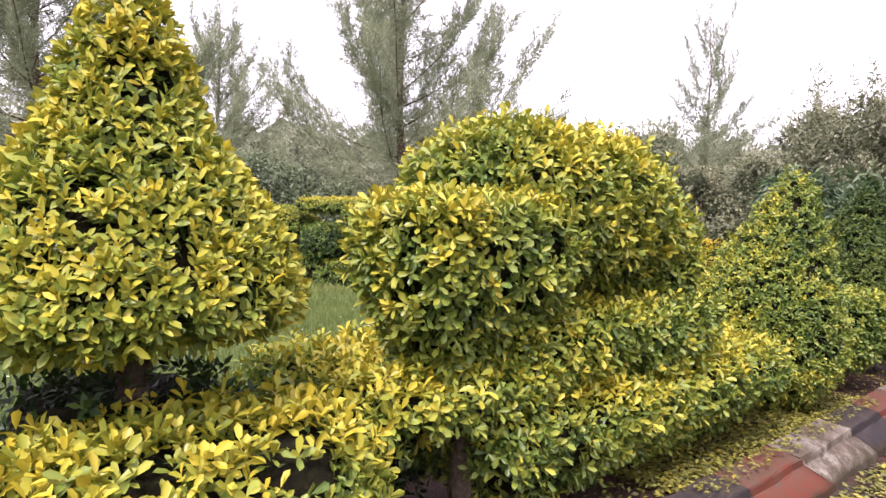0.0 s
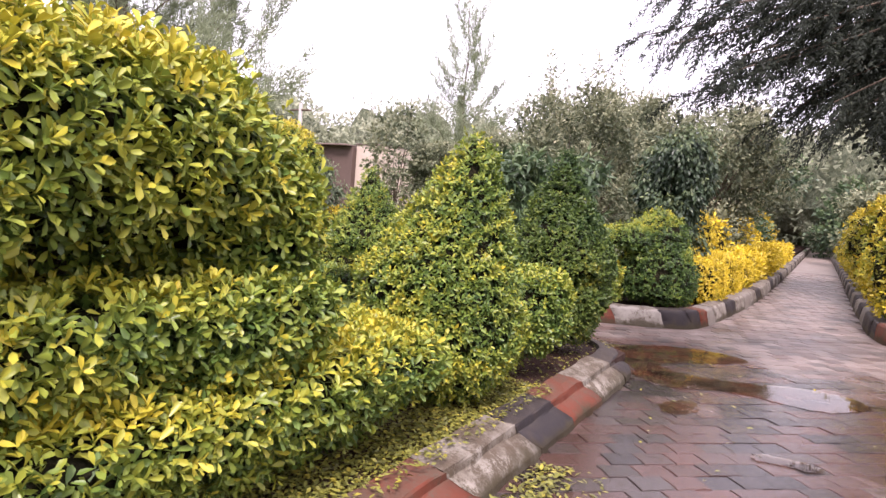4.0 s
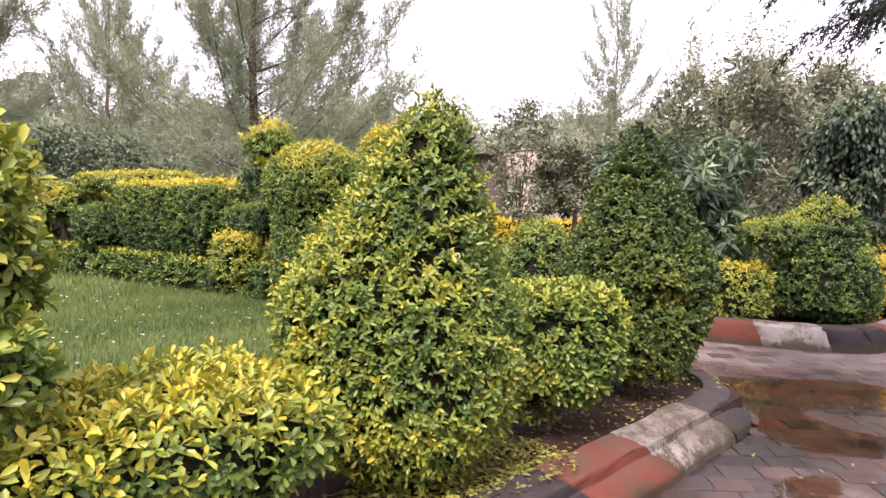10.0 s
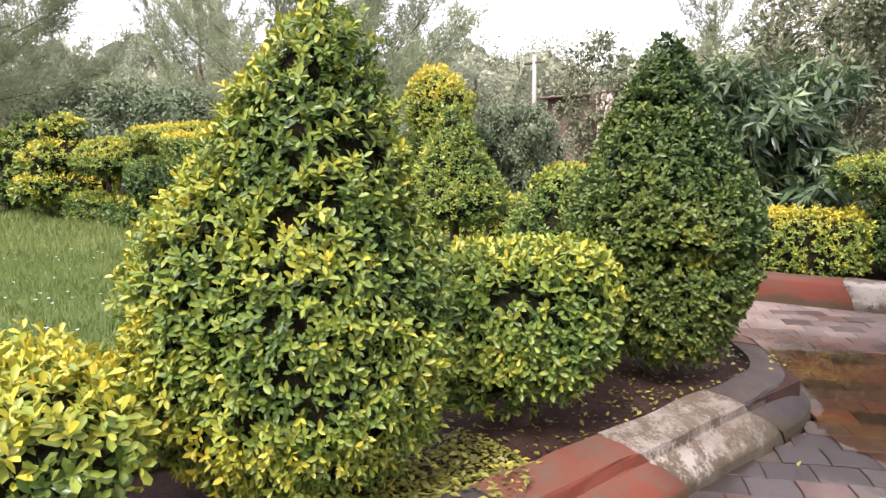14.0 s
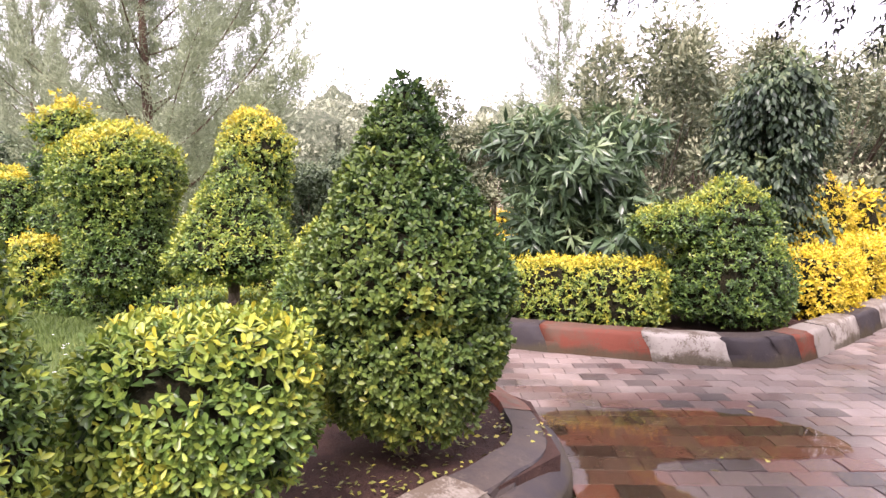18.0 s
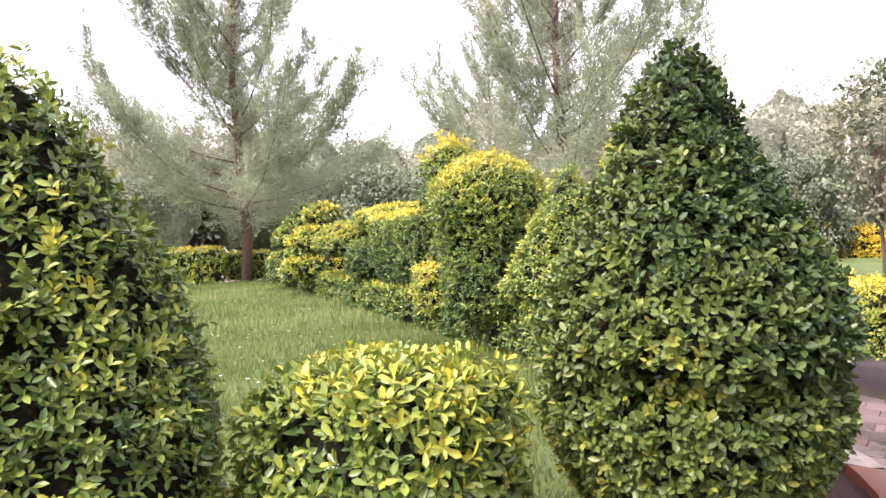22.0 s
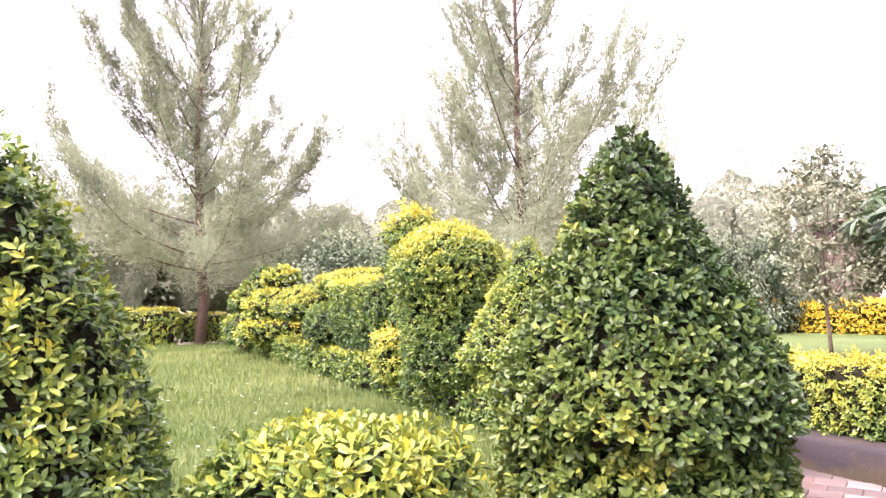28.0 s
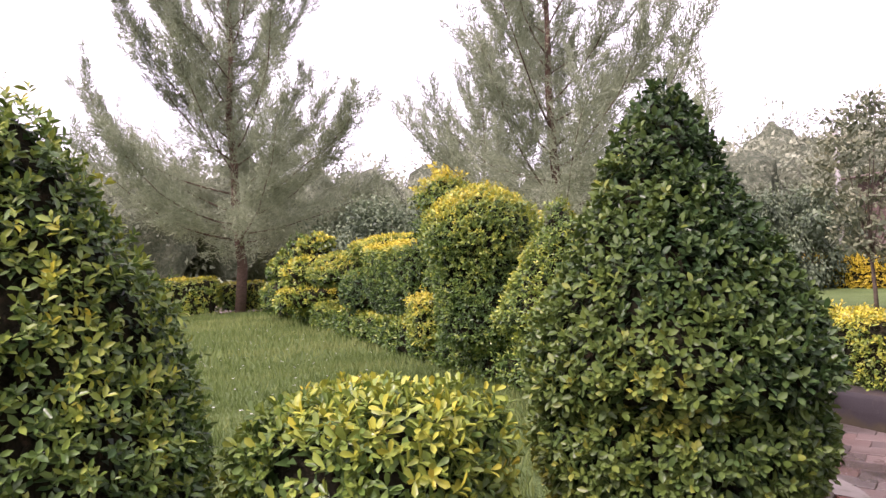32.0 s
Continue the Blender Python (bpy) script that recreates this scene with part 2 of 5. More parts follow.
def paver_material():
    """Pressed pavers, some red, some grey, some nearly black; a dusty pale film where they have dried, bare and dark where wet."""
    m, nt, b = material("wet_paver", 0.35, 0.42)
    oi = nt.nodes.new("ShaderNodeObjectInfo")
    geo = nt.nodes.new("ShaderNodeNewGeometry")
    rnd = math_node(nt, "FRACT", math_node(nt, "ADD", oi.outputs["Random"], geo.outputs["Random Per Island"]), 0)
    r = ramp(nt, [(0.0, (0.076, 0.041, 0.033)), (0.30, (0.068, 0.041, 0.034)), (0.38, (0.064, 0.047, 0.041)), (0.62, (0.056, 0.043, 0.038)), (0.70, (0.028, 0.021, 0.019)), (0.84, (0.030, 0.022, 0.020)), (0.90, (0.072, 0.039, 0.031)), (1.0, (0.088, 0.042, 0.032))])
    nt.links.new(rnd, r.inputs["Fac"])
    big = noise_node(nt, 1.1, 5, 0.6, "Object")
    fine = noise_node(nt, 120, 4, 0.7, "Object")
    for n in (big, fine):
        nt.links.new(geo.outputs["Position"], n.inputs["Vector"])
    sep = nt.nodes.new("ShaderNodeSeparateXYZ")
    nt.links.new(geo.outputs["Position"], sep.inputs["Vector"])
    junction = nt.nodes.new("ShaderNodeMapRange")
    for key, v in (("From Min", 7.0), ("From Max", 9.2), ("To Min", -0.15), ("To Max", 0.22)):
        junction.inputs[key].default_value = v
    nt.links.new(sep.outputs["Y"], junction.inputs["Value"])
    dry = ramp(nt, [(0.42, (0, 0, 0)), (0.72, (1, 1, 1))])
    nt.links.new(math_node(nt, "ADD", big.outputs["Fac"], junction.outputs["Result"]), dry.inputs["Fac"])
    for c, wide, long in (((-1.0, 8.15, 0), 0.95, 0.8), ((-0.2, 7.1, 0), 0.62, 1.5)):
        gap = nt.nodes.new("ShaderNodeVectorMath")
        gap.operation = "SUBTRACT"
        gap.inputs[1].default_value = c
        nt.links.new(geo.outputs["Position"], gap.inputs[0])
        part_of = nt.nodes.new("ShaderNodeVectorMath")
        part_of.operation = "MULTIPLY"
        part_of.inputs[1].default_value = (wide, long, 0)
        nt.links.new(gap.outputs["Vector"], part_of.inputs[0])
        far = nt.nodes.new("ShaderNodeVectorMath")
        far.operation = "LENGTH"
        nt.links.new(part_of.outputs["Vector"], far.inputs[0])
        soaked = nt.nodes.new("ShaderNodeMapRange")
        for key, v in (("From Min", 0.62), ("From Max", 1.0), ("To Min", 0.0), ("To Max", 1.0)):
            soaked.inputs[key].default_value = v
        nt.links.new(far.outputs["Value"], soaked.inputs["Value"])
        bare = soaked.outputs["Result"] if c[0] < -0.5 else math_node(nt, "MULTIPLY", bare, soaked.outputs["Result"])
    film = math_node(nt, "MULTIPLY", bare, math_node(nt, "MULTIPLY", dry.outputs["Color"], math_node(nt, "ADD", 0.2, math_node(nt, "MULTIPLY", fine.outputs["Fac"], 0.75))))
    dusty = math_node(nt, "ADD", 0.35, math_node(nt, "MULTIPLY", math_node(nt, "FRACT", math_node(nt, "MULTIPLY", rnd, 7.31), 0), 1.1))
    col = mix_node(nt, math_node(nt, "MULTIPLY", film, dusty), r.outputs["Color"], (0.290, 0.232, 0.200))
    nt.links.new(col, b.inputs["Base Color"])
    wet = ramp(nt, [(0.0, (0.16, 0.16, 0.16)), (1.0, (0.46, 0.46, 0.46))])
    nt.links.new(dry.outputs["Color"], wet.inputs["Fac"])
    nt.links.new(wet.outputs["Color"], b.inputs["Roughness"])
    bump_node(nt, fine.outputs["Fac"], 0.3, 0.004, b)
    return m


def paint_material(name, paint, worn, amount, grime=0.0):
    m, nt, b = material(name, 0.7, 0.22)
    n = noise_node(nt, 7, 7, 0.7)
    n2 = noise_node(nt, 60, 4, 0.7)
    geo = nt.nodes.new("ShaderNodeNewGeometry")
    nt.links.new(geo.outputs["Position"], n.inputs["Vector"])
    nt.links.new(geo.outputs["Position"], n2.inputs["Vector"])
    f = math_node(nt, "ADD", math_node(nt, "MULTIPLY", n.outputs["Fac"], 0.65), math_node(nt, "MULTIPLY", n2.outputs["Fac"], 0.35))
    r = ramp(nt, [(amount - 0.03, (0, 0, 0)), (amount + 0.05, (1, 1, 1))])
    nt.links.new(f, r.inputs["Fac"])
    tone = mix_node(nt, n.outputs["Fac"], paint, tuple(0.72 * c for c in paint))
    col = mix_node(nt, r.outputs["Color"], tone, worn)
    if grime:
        n3 = noise_node(nt, 3.1, 6, 0.65)
        nt.links.new(geo.outputs["Position"], n3.inputs["Vector"])
        patch = ramp(nt, [(0.47, (0, 0, 0)), (0.66, (1, 1, 1))])
        nt.links.new(n3.outputs["Fac"], patch.inputs["Fac"])
        col = mix_node(nt, math_node(nt, "MULTIPLY", patch.outputs["Color"], grime), col, (0.085, 0.062, 0.042))
        sep = nt.nodes.new("ShaderNodeSeparateXYZ")
        nt.links.new(geo.outputs["Normal"], sep.inputs["Vector"])
        lying = ramp(nt, [(0.80, (0, 0, 0)), (0.98, (1, 1, 1))])
        nt.links.new(sep.outputs["Z"], lying.inputs["Fac"])
        soil = ramp(nt, [(0.38, (0.15, 0.15, 0.15)), (0.58, (0.85, 0.85, 0.85))])
        nt.links.new(f, soil.inputs["Fac"])
        col = mix_node(nt, math_node(nt, "MULTIPLY", math_node(nt, "MULTIPLY", lying.outputs["Color"], grime), soil.outputs["Color"]), col, (0.105, 0.080, 0.058))
        low = nt.nodes.new("ShaderNodeSeparateXYZ")
        nt.links.new(geo.outputs["Position"], low.inputs["Vector"])
        splash = math_node(nt, "ADD", low.outputs["Z"], math_node(nt, "MULTIPLY", math_node(nt, "SUBTRACT", 0.5, n3.outputs["Fac"]), 0.26))
        muddy = ramp(nt, [(0.035, (0.8, 0.8, 0.8)), (0.085, (0, 0, 0))])
        nt.links.new(splash, muddy.inputs["Fac"])
        moss = mix_node(nt, n2.outputs["Fac"], (0.030, 0.026, 0.014), (0.075, 0.058, 0.032))
        col = mix_node(nt, muddy.outputs["Color"], col, moss)
    nt.links.new(col, b.inputs["Base Color"])
    bump_node(nt, f, 0.5, 0.012, b)
    return m


# Far leaf colour is paled to paint haze.
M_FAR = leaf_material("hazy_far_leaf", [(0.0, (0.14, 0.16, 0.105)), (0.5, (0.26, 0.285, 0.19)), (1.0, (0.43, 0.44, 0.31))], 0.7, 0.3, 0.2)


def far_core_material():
    # Mottled tones paint shaded leaf clumps on the solid cores.
    m, nt, b = material("painted_far_shade", 0.95, 0.1)
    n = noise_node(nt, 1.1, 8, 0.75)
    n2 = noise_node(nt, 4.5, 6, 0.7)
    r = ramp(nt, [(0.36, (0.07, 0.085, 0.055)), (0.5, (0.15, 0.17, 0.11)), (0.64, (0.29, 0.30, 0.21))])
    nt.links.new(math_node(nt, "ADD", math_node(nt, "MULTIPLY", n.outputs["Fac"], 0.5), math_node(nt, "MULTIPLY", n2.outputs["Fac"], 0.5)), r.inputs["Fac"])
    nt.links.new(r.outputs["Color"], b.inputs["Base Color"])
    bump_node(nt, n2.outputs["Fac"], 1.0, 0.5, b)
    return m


M_FARCORE = far_core_material()
M_SOIL, M_LAWN, M_GROUND, M_PAVER = soil_material(), lawn_material(), ground_material(), paver_material()
M_WHITE = paint_material("white_kerb_paint", (0.325, 0.295, 0.255), (0.10, 0.078, 0.056), 0.53, 0.75)
M_RED = paint_material("red_kerb_paint", (0.165, 0.046, 0.026), (0.09, 0.060, 0.040), 0.56, 0.75)
M_BLACK = paint_material("black_kerb_paint", (0.038, 0.032, 0.033), (0.07, 0.058, 0.050), 0.6, 0.35)
M_WHITE_OLD = paint_material("dirty_white_kerb_paint", (0.30, 0.270, 0.225), (0.085, 0.066, 0.045), 0.50, 0.9)
M_CONC = paint_material("bare_concrete", (0.24, 0.21, 0.18), (0.12, 0.11, 0.07), 0.55)
M_PINK = paint_material("pale_dirt_path", (0.38, 0.29, 0.24), (0.26, 0.19, 0.14), 0.55)
M_BROWNWALL = paint_material("brown_wall_paint", (0.135, 0.092, 0.078), (0.11, 0.07, 0.055), 0.6)
M_CREAM = paint_material("cream_wall_paint", (0.60, 0.49, 0.41), (0.5, 0.40, 0.30), 0.62)
M_TIN = paint_material("rusty_roof_sheet", (0.22, 0.16, 0.14), (0.10, 0.08, 0.075), 0.55)


def sand_material():
    m, nt, b = material("joint_sand", 0.8, 0.3)
    n = noise_node(nt, 150, 4)
    r = ramp(nt, [(0.3, (0.03, 0.022, 0.018)), (0.7, (0.09, 0.065, 0.05))])
    nt.links.new(n.outputs["Fac"], r.inputs["Fac"])
    nt.links.new(r.outputs["Color"], b.inputs["Base Color"])
    return m


def water_material():
    m = bpy.data.materials.new("puddle_water")
    m.use_nodes = True
    nt = m.node_tree
    nt.nodes.clear()
    out = nt.nodes.new("ShaderNodeOutputMaterial")
    clear = nt.nodes.new("ShaderNodeBsdfTransparent")
    clear.inputs["Color"].default_value = (0.95, 0.80, 0.63, 1)
    gloss = nt.nodes.new("ShaderNodeBsdfGlossy")
    gloss.inputs["Roughness"].default_value = 0.03
    n = noise_node(nt, 5, 2)
    bp = nt.nodes.new("ShaderNodeBump")
    bp.inputs["Strength"].default_value, bp.inputs["Distance"].default_value = 0.04, 0.01
    nt.links.new(n.outputs["Fac"], bp.inputs["Height"])
    nt.links.new(bp.outputs["Normal"], gloss.inputs["Normal"])
    fr = nt.nodes.new("ShaderNodeFresnel")
    fr.inputs["IOR"].default_value = 1.33
    mx = nt.nodes.new("ShaderNodeMixShader")
    nt.links.new(fr.outputs["Fac"], mx.inputs["Fac"])
    nt.links.new(clear.outputs["BSDF"], mx.inputs[1])
    nt.links.new(gloss.outputs["BSDF"], mx.inputs[2])
    nt.links.new(mx.outputs["Shader"], out.inputs["Surface"])
    return m


M_SAND, M_WATER = sand_material(), water_material()
M_PETAL, _nt, _b = material("white_petal", 0.6, 0.3)
_b.inputs["Base Color"].default_value = (0.85, 0.85, 0.80, 1)
M_POLE = paint_material("weathered_white_pole", (0.40, 0.38, 0.35), (0.35, 0.32, 0.28), 0.62)


# ---- building blocks ----
def link_mesh(name, verts, faces, mat, parent=None, label=""):
    me = bpy.data.meshes.new(name)
    me.from_pydata([tuple(map(float, v)) for v in verts], [], [tuple(map(int, f)) for f in faces])
    me.update()
    me.materials.append(mat)
    ob = new(name, me)
    if parent is not None:
        ob.parent = parent
    if label:
        ob["label"] = label
    return ob


def part(name, bm, mat, parent=None, label=""):
    me = bpy.data.meshes.new(name)
    bm.to_mesh(me)
    bm.free()
    me.materials.append(mat)
    ob = new(name, me)
    if parent is not None:
        ob.parent = parent
    if label:
        ob["label"] = label
    return ob


def thing(name, label, category, group="", kind=""):
    return tagged(new(name), label, category, group, kind)


def unit(v):
    return v / np.maximum(np.linalg.norm(v, axis=-1, keepdims=True), 1e-9)


_waves = np.random.default_rng(3).normal(size=(14, 3))
_phase = np.random.default_rng(4).uniform(0, 6.28, 14)


def ripple(p, size):
    """Smooth noise from -1 to 1 with lumps about size metres across."""
    return np.sin((p / size * 2.2) @ _waves.T + _phase).sum(1) / 5.0


HALVES = np.array([(0, 2, 1), (0, 3, 2), (0, 4, 3), (0, 5, 4)])
LEAF_FINE = (np.array([(0, 0, 0), (0.34, 0.20, 0.06), (0.70, 0.21, 0.05), (1, 0, -0.10), (0.70, -0.21, 0.05), (0.34, -0.20, 0.06)]), HALVES)
LEAF_PLAIN = (np.array([(0, 0, 0), (0.5, 0.24, 0.05), (1, 0, -0.05), (0.5, -0.24, 0.05)]), np.array([(0, 1, 2), (0, 2, 3)]))
LEAF_LONG = (np.array([(0, 0, 0), (0.4, 0.10, 0.03), (1, 0, -0.16), (0.4, -0.10, 0.03), (0.5, 0, -0.01)]), np.array([(0, 4, 1), (1, 4, 2), (2, 4, 3), (3, 4, 0)]))
LEAF_ROUND = (np.array([(0, 0, 0), (0.40, 0.17, 0.07), (0.78, 0.22, 0.04), (1, 0, -0.09), (0.78, -0.22, 0.04), (0.40, -0.17, 0.07)]), HALVES)
SCRAP = (np.array([(0, 0.32, 0), (0, -0.32, 0), (1, 0, 0)]), np.array([(0, 1, 2)]))
BLADE = (np.array([(0, 0.05, 0), (0, -0.05, 0), (1, 0, 0)]), np.array([(0, 1, 2)]))


def leaves(name, at, along, facing, size, leaf_tone, mat, parent, template=LEAF_PLAIN, wide=1.0, label=""):
    """One mesh of many leaves: a place, a lengthwise direction, a facing, a size and a colour tone for each."""
    n = len(at)
    d = unit(along)
    side = unit(np.cross(facing, d))
    up = np.cross(d, side)
    tv, tf = template
    size = np.broadcast_to(np.asarray(size, float), (n,))
    v = (at[:, None] + size[:, None, None] * (tv[None, :, :1] * d[:, None] + wide * tv[None, :, 1:2] * side[:, None] + tv[None, :, 2:] * up[:, None])).reshape(-1, 3)
    f = (tf[None] + (np.arange(n) * len(tv))[:, None, None]).reshape(-1, 3)
    me = bpy.data.meshes.new(name)
    me.vertices.add(len(v))
    me.vertices.foreach_set("co", v.astype(np.float32).ravel())
    me.loops.add(len(f) * 3)
    me.loops.foreach_set("vertex_index", f.astype(np.int32).ravel())
    me.polygons.add(len(f))
    me.polygons.foreach_set("loop_start", np.arange(0, len(f) * 3, 3, dtype=np.int32))
    a = me.attributes.new("leaf_tone", "FLOAT", "POINT")
    a.data.foreach_set("value", np.repeat(np.asarray(leaf_tone, np.float32), len(tv)))
    me.update(calc_edges=True)
    me.materials.append(mat)
    ob = new(name, me)
    ob["kind"] = "stuff"
    if parent is not None:
        ob.parent = parent
    if label:
        ob["label"] = label
    return ob


def sample(verts, tris, n, g, favour=None):
    a, b, c = (verts[tris[:, k]] for k in range(3))
    cr = np.cross(b - a, c - a)
    area = np.linalg.norm(cr, axis=1)
    if favour is not None:
        area = area * favour(unit(cr))
    pick = g.choice(len(tris), n, p=area / area.sum())
    u, v = g.random((2, n))
    flip = u + v > 1
    u[flip], v[flip] = 1 - u[flip], 1 - v[flip]
    return a[pick] + u[:, None] * (b - a)[pick] + v[:, None] * (c - a)[pick], unit(cr)[pick], area.sum() / 2


def turned(profile, steps=36, oval=1.0):
    """A closed form of revolution about z: profile rows are (radius, height), from the foot up."""
    v = [(0, 0, profile[0][1])]
    for r, z in profile:
        for k in range(steps):
            a = 2 * math.pi * k / steps
            v.append((r * math.cos(a), r * oval * math.sin(a), z))
    v.append((0, 0, profile[-1][1]))
    f = []
    n = len(profile)
    for k in range(steps):
        j = (k + 1) % steps
        f.append((0, 1 + j, 1 + k))
        for i in range(n - 1):
            p, q = 1 + i * steps, 1 + (i + 1) * steps
            f += [(p + k, p + j, q + j), (p + k, q + j, q + k)]
        p = 1 + (n - 1) * steps
        f.append((p + k, p + j, len(v) - 1))
    return np.array(v, float), np.array(f)


def soft_box(x0, x1, y0, y1, z0, z1, r, step=0.12):
    """A box with rounded edges, cut into small faces."""
    lo, hi = np.array([x0, y0, z0], float), np.array([x1, y1, z1], float)
    verts, faces = [], []
    for ax in range(3):
        u, w = [(1, 2), (2, 0), (0, 1)][ax]
        nu, nw = (max(2, int(round((hi[k] - lo[k]) / step))) for k in (u, w))
        for s in (0, 1):
            base = len(verts)
            for i in range(nu + 1):
                for j in range(nw + 1):
                    p = np.zeros(3)
                    p[ax] = (lo, hi)[s][ax]
                    p[u] = lo[u] + (hi[u] - lo[u]) * i / nu
                    p[w] = lo[w] + (hi[w] - lo[w]) * j / nw
                    verts.append(p)
            for i in range(nu):
                for j in range(nw):
                    a = base + i * (nw + 1) + j
                    q = (a, a + nw + 1, a + nw + 2, a + 1)
                    if not s:
                        q = q[::-1]
                    faces += [(q[0], q[1], q[2]), (q[0], q[2], q[3])]
    v = np.array(verts)
    rr = np.minimum(r, (hi - lo) / 2 * 0.98)
    inner = np.clip(v, lo + rr, hi - rr)
    off = (v - inner) / rr
    v = inner + unit(off) * rr * (np.linalg.norm(off, axis=1, keepdims=True) > 0)
    return v, np.array(faces)


def undercut(form, amount, z1=0.6):
    """Draws a form in towards its foot, as shears leave it."""
    v, f = form
    v = v.copy()
    z0 = v[:, 2].min()
    k = amount * np.clip((z1 - v[:, 2]) / (z1 - z0), 0, 1) ** 1.3
    mid = (v.min(0) + v.max(0)) / 2
    for ax in (0, 1):
        v[:, ax] -= np.sign(v[:, ax] - mid[ax]) * np.minimum(k, np.abs(v[:, ax] - mid[ax]) * 0.9)
    return v, f


def skewed(form, dx, dy, z0, z1):
    """Leans a form: its foot at z0 is shifted by dx, dy; its top at z1 stays."""
    v, f = form
    k = np.clip((z1 - v[:, 2:]) / (z1 - z0), 0, 1)
    return v + k * np.array([dx, dy, 0.0]), f


def topiary(name, label, form, density, size, top_young, side_young, mat=M_HEDGE, group="", category="topiary", fine=LEAF_ROUND, seed=1, lump=0.03, gap=-0.75, turn=0, place=(0, 0, 0), stem=None, scatter=0.02, sprigs=0, grow=0.0, fresh=0.2, wide=0.95, thin=1.0, side_shade=0.0):
    """A clipped bush: a twiggy core painted dark as shade, under a shell of leafy shoots. form: one closed form, or a
    list of them.
    Last argument: yellower leaves to the south; greener, darker ones north paint the shade there."""
    g = np.random.default_rng(seed)
    c, s = math.cos(radians(turn)), math.sin(radians(turn))
    vs, fs, outs, count = [], [], [], 0
    for fv, ff in form if isinstance(form, list) else [form]:
        fv = fv @ np.array([[c, s, 0], [-s, c, 0], [0, 0, 1]]) + np.array(place, float)
        o = unit(fv - fv.mean(0))
        vs.append(fv + o * (-0.03 + lump * ripple(fv, 0.35) + 0.55 * lump * ripple(fv + 5, 0.12))[:, None])
        outs.append(o)
        fs.append(ff + count)
        count += len(fv)
    v, f, out = np.concatenate(vs), np.concatenate(fs), np.concatenate(outs)
    root = thing(name, label, category, group)
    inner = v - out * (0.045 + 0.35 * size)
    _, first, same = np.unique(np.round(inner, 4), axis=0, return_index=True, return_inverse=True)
    tri = same.reshape(-1)[f]
    tri = tri[(tri[:, 0] != tri[:, 1]) & (tri[:, 1] != tri[:, 2]) & (tri[:, 2] != tri[:, 0])]
    link_mesh("shaded_twig_core", inner[first], tri, M_CORE, root, "twiggy inside painted dark as shade")
    sparse = lambda m: np.where((m[:, 0] < -0.6) | (m[:, 2] < -0.6), 0.35, 1.0) * np.where(m[:, 1] > 0.3, thin, 1.0)
    n_shoots = int(sample(v, f, 10, g, sparse)[2] * density / 7)
    p, nrm, _ = sample(v, f, n_shoots, g, sparse)
    keep = (ripple(p + seed, 0.16) > gap) | (g.random(n_shoots) < 0.4)
    p, nrm = p[keep], nrm[keep]
    n = len(p)
    up = np.array([0, 0, 1.0])
    shoot = unit(nrm * 0.9 + up * 0.5 + g.normal(0, 0.3, (n, 3)))
    proud = 0.6 * ripple(p + 2.0 * seed, 0.075) + g.normal(0, 0.7, n)
    p = p + nrm * (scatter * proud)[:, None]
    if sprigs:
        k = g.choice(n, int(n * sprigs))
        k = k[nrm[k, 2] > 0.2]
        p[k] += shoot[k] * g.uniform(0.015, 0.06, len(k))[:, None]
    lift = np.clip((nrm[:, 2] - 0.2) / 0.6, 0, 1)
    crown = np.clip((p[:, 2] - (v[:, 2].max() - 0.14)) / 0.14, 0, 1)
    leaf_tone = side_young + (top_young - side_young) * np.maximum(lift * lift * (3 - 2 * lift), 0.8 * crown) + 0.09 * ripple(p + 9, 0.22) + 0.05 * np.clip(proud, -2, 2) + g.normal(0, 0.05, n) + grow * (p[:, 2] - p[:, 2].mean()) - side_shade * nrm[:, 1] + np.where(g.random(n) < fresh, 0.13, -0.03)
    u = unit(np.cross(shoot, g.normal(size=(n, 3))))
    w = np.cross(shoot, u)
    # Recessed shoots and inner leaves: older, greener, and darkened to read as shade.
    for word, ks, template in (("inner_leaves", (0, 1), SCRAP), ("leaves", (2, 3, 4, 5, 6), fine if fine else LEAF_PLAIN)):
        at, al, fa, sz, yo = [], [], [], [], []
        for k in ks:
            th = np.radians(g.uniform(50, 85, n) if k < 5 else g.uniform(20, 55, n))
            ph = k * 2.4 + g.normal(0, 0.25, n)
            d = np.cos(th)[:, None] * shoot + np.sin(th)[:, None] * (np.cos(ph)[:, None] * u + np.sin(ph)[:, None] * w)
            at.append(p + shoot * (0.16 * (k - 3) * size) - (nrm * 0.9 * size if k < 2 else 0))
            al.append(d)
            fa.append(shoot + g.normal(0, 0.28, (n, 3)))
            sz.append(size * g.uniform(0.7, 1.3, n) * (0.8 if k > 5 else 1.0))
            yo.append(leaf_tone + (0.07 if k > 4 else -0.28 if k < 2 else -0.03) + g.normal(0, 0.035, n))
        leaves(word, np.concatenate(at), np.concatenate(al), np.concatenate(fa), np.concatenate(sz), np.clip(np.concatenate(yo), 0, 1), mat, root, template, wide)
    if stem:
        for sx, sy, z0, z1, r in stem:
            bm = tube([(sx, sy, z0), (sx + 0.02, sy - 0.01, (z0 + z1) / 2), (sx, sy + 0.01, z1)], [r, r * 0.85, r * 0.9], 8)
            part("stem", bm, M_BARK, root)
    return root


def moved(form, dx, dy, dz=0.0):
    return form[0] + np.array([dx, dy, dz]), form[1]


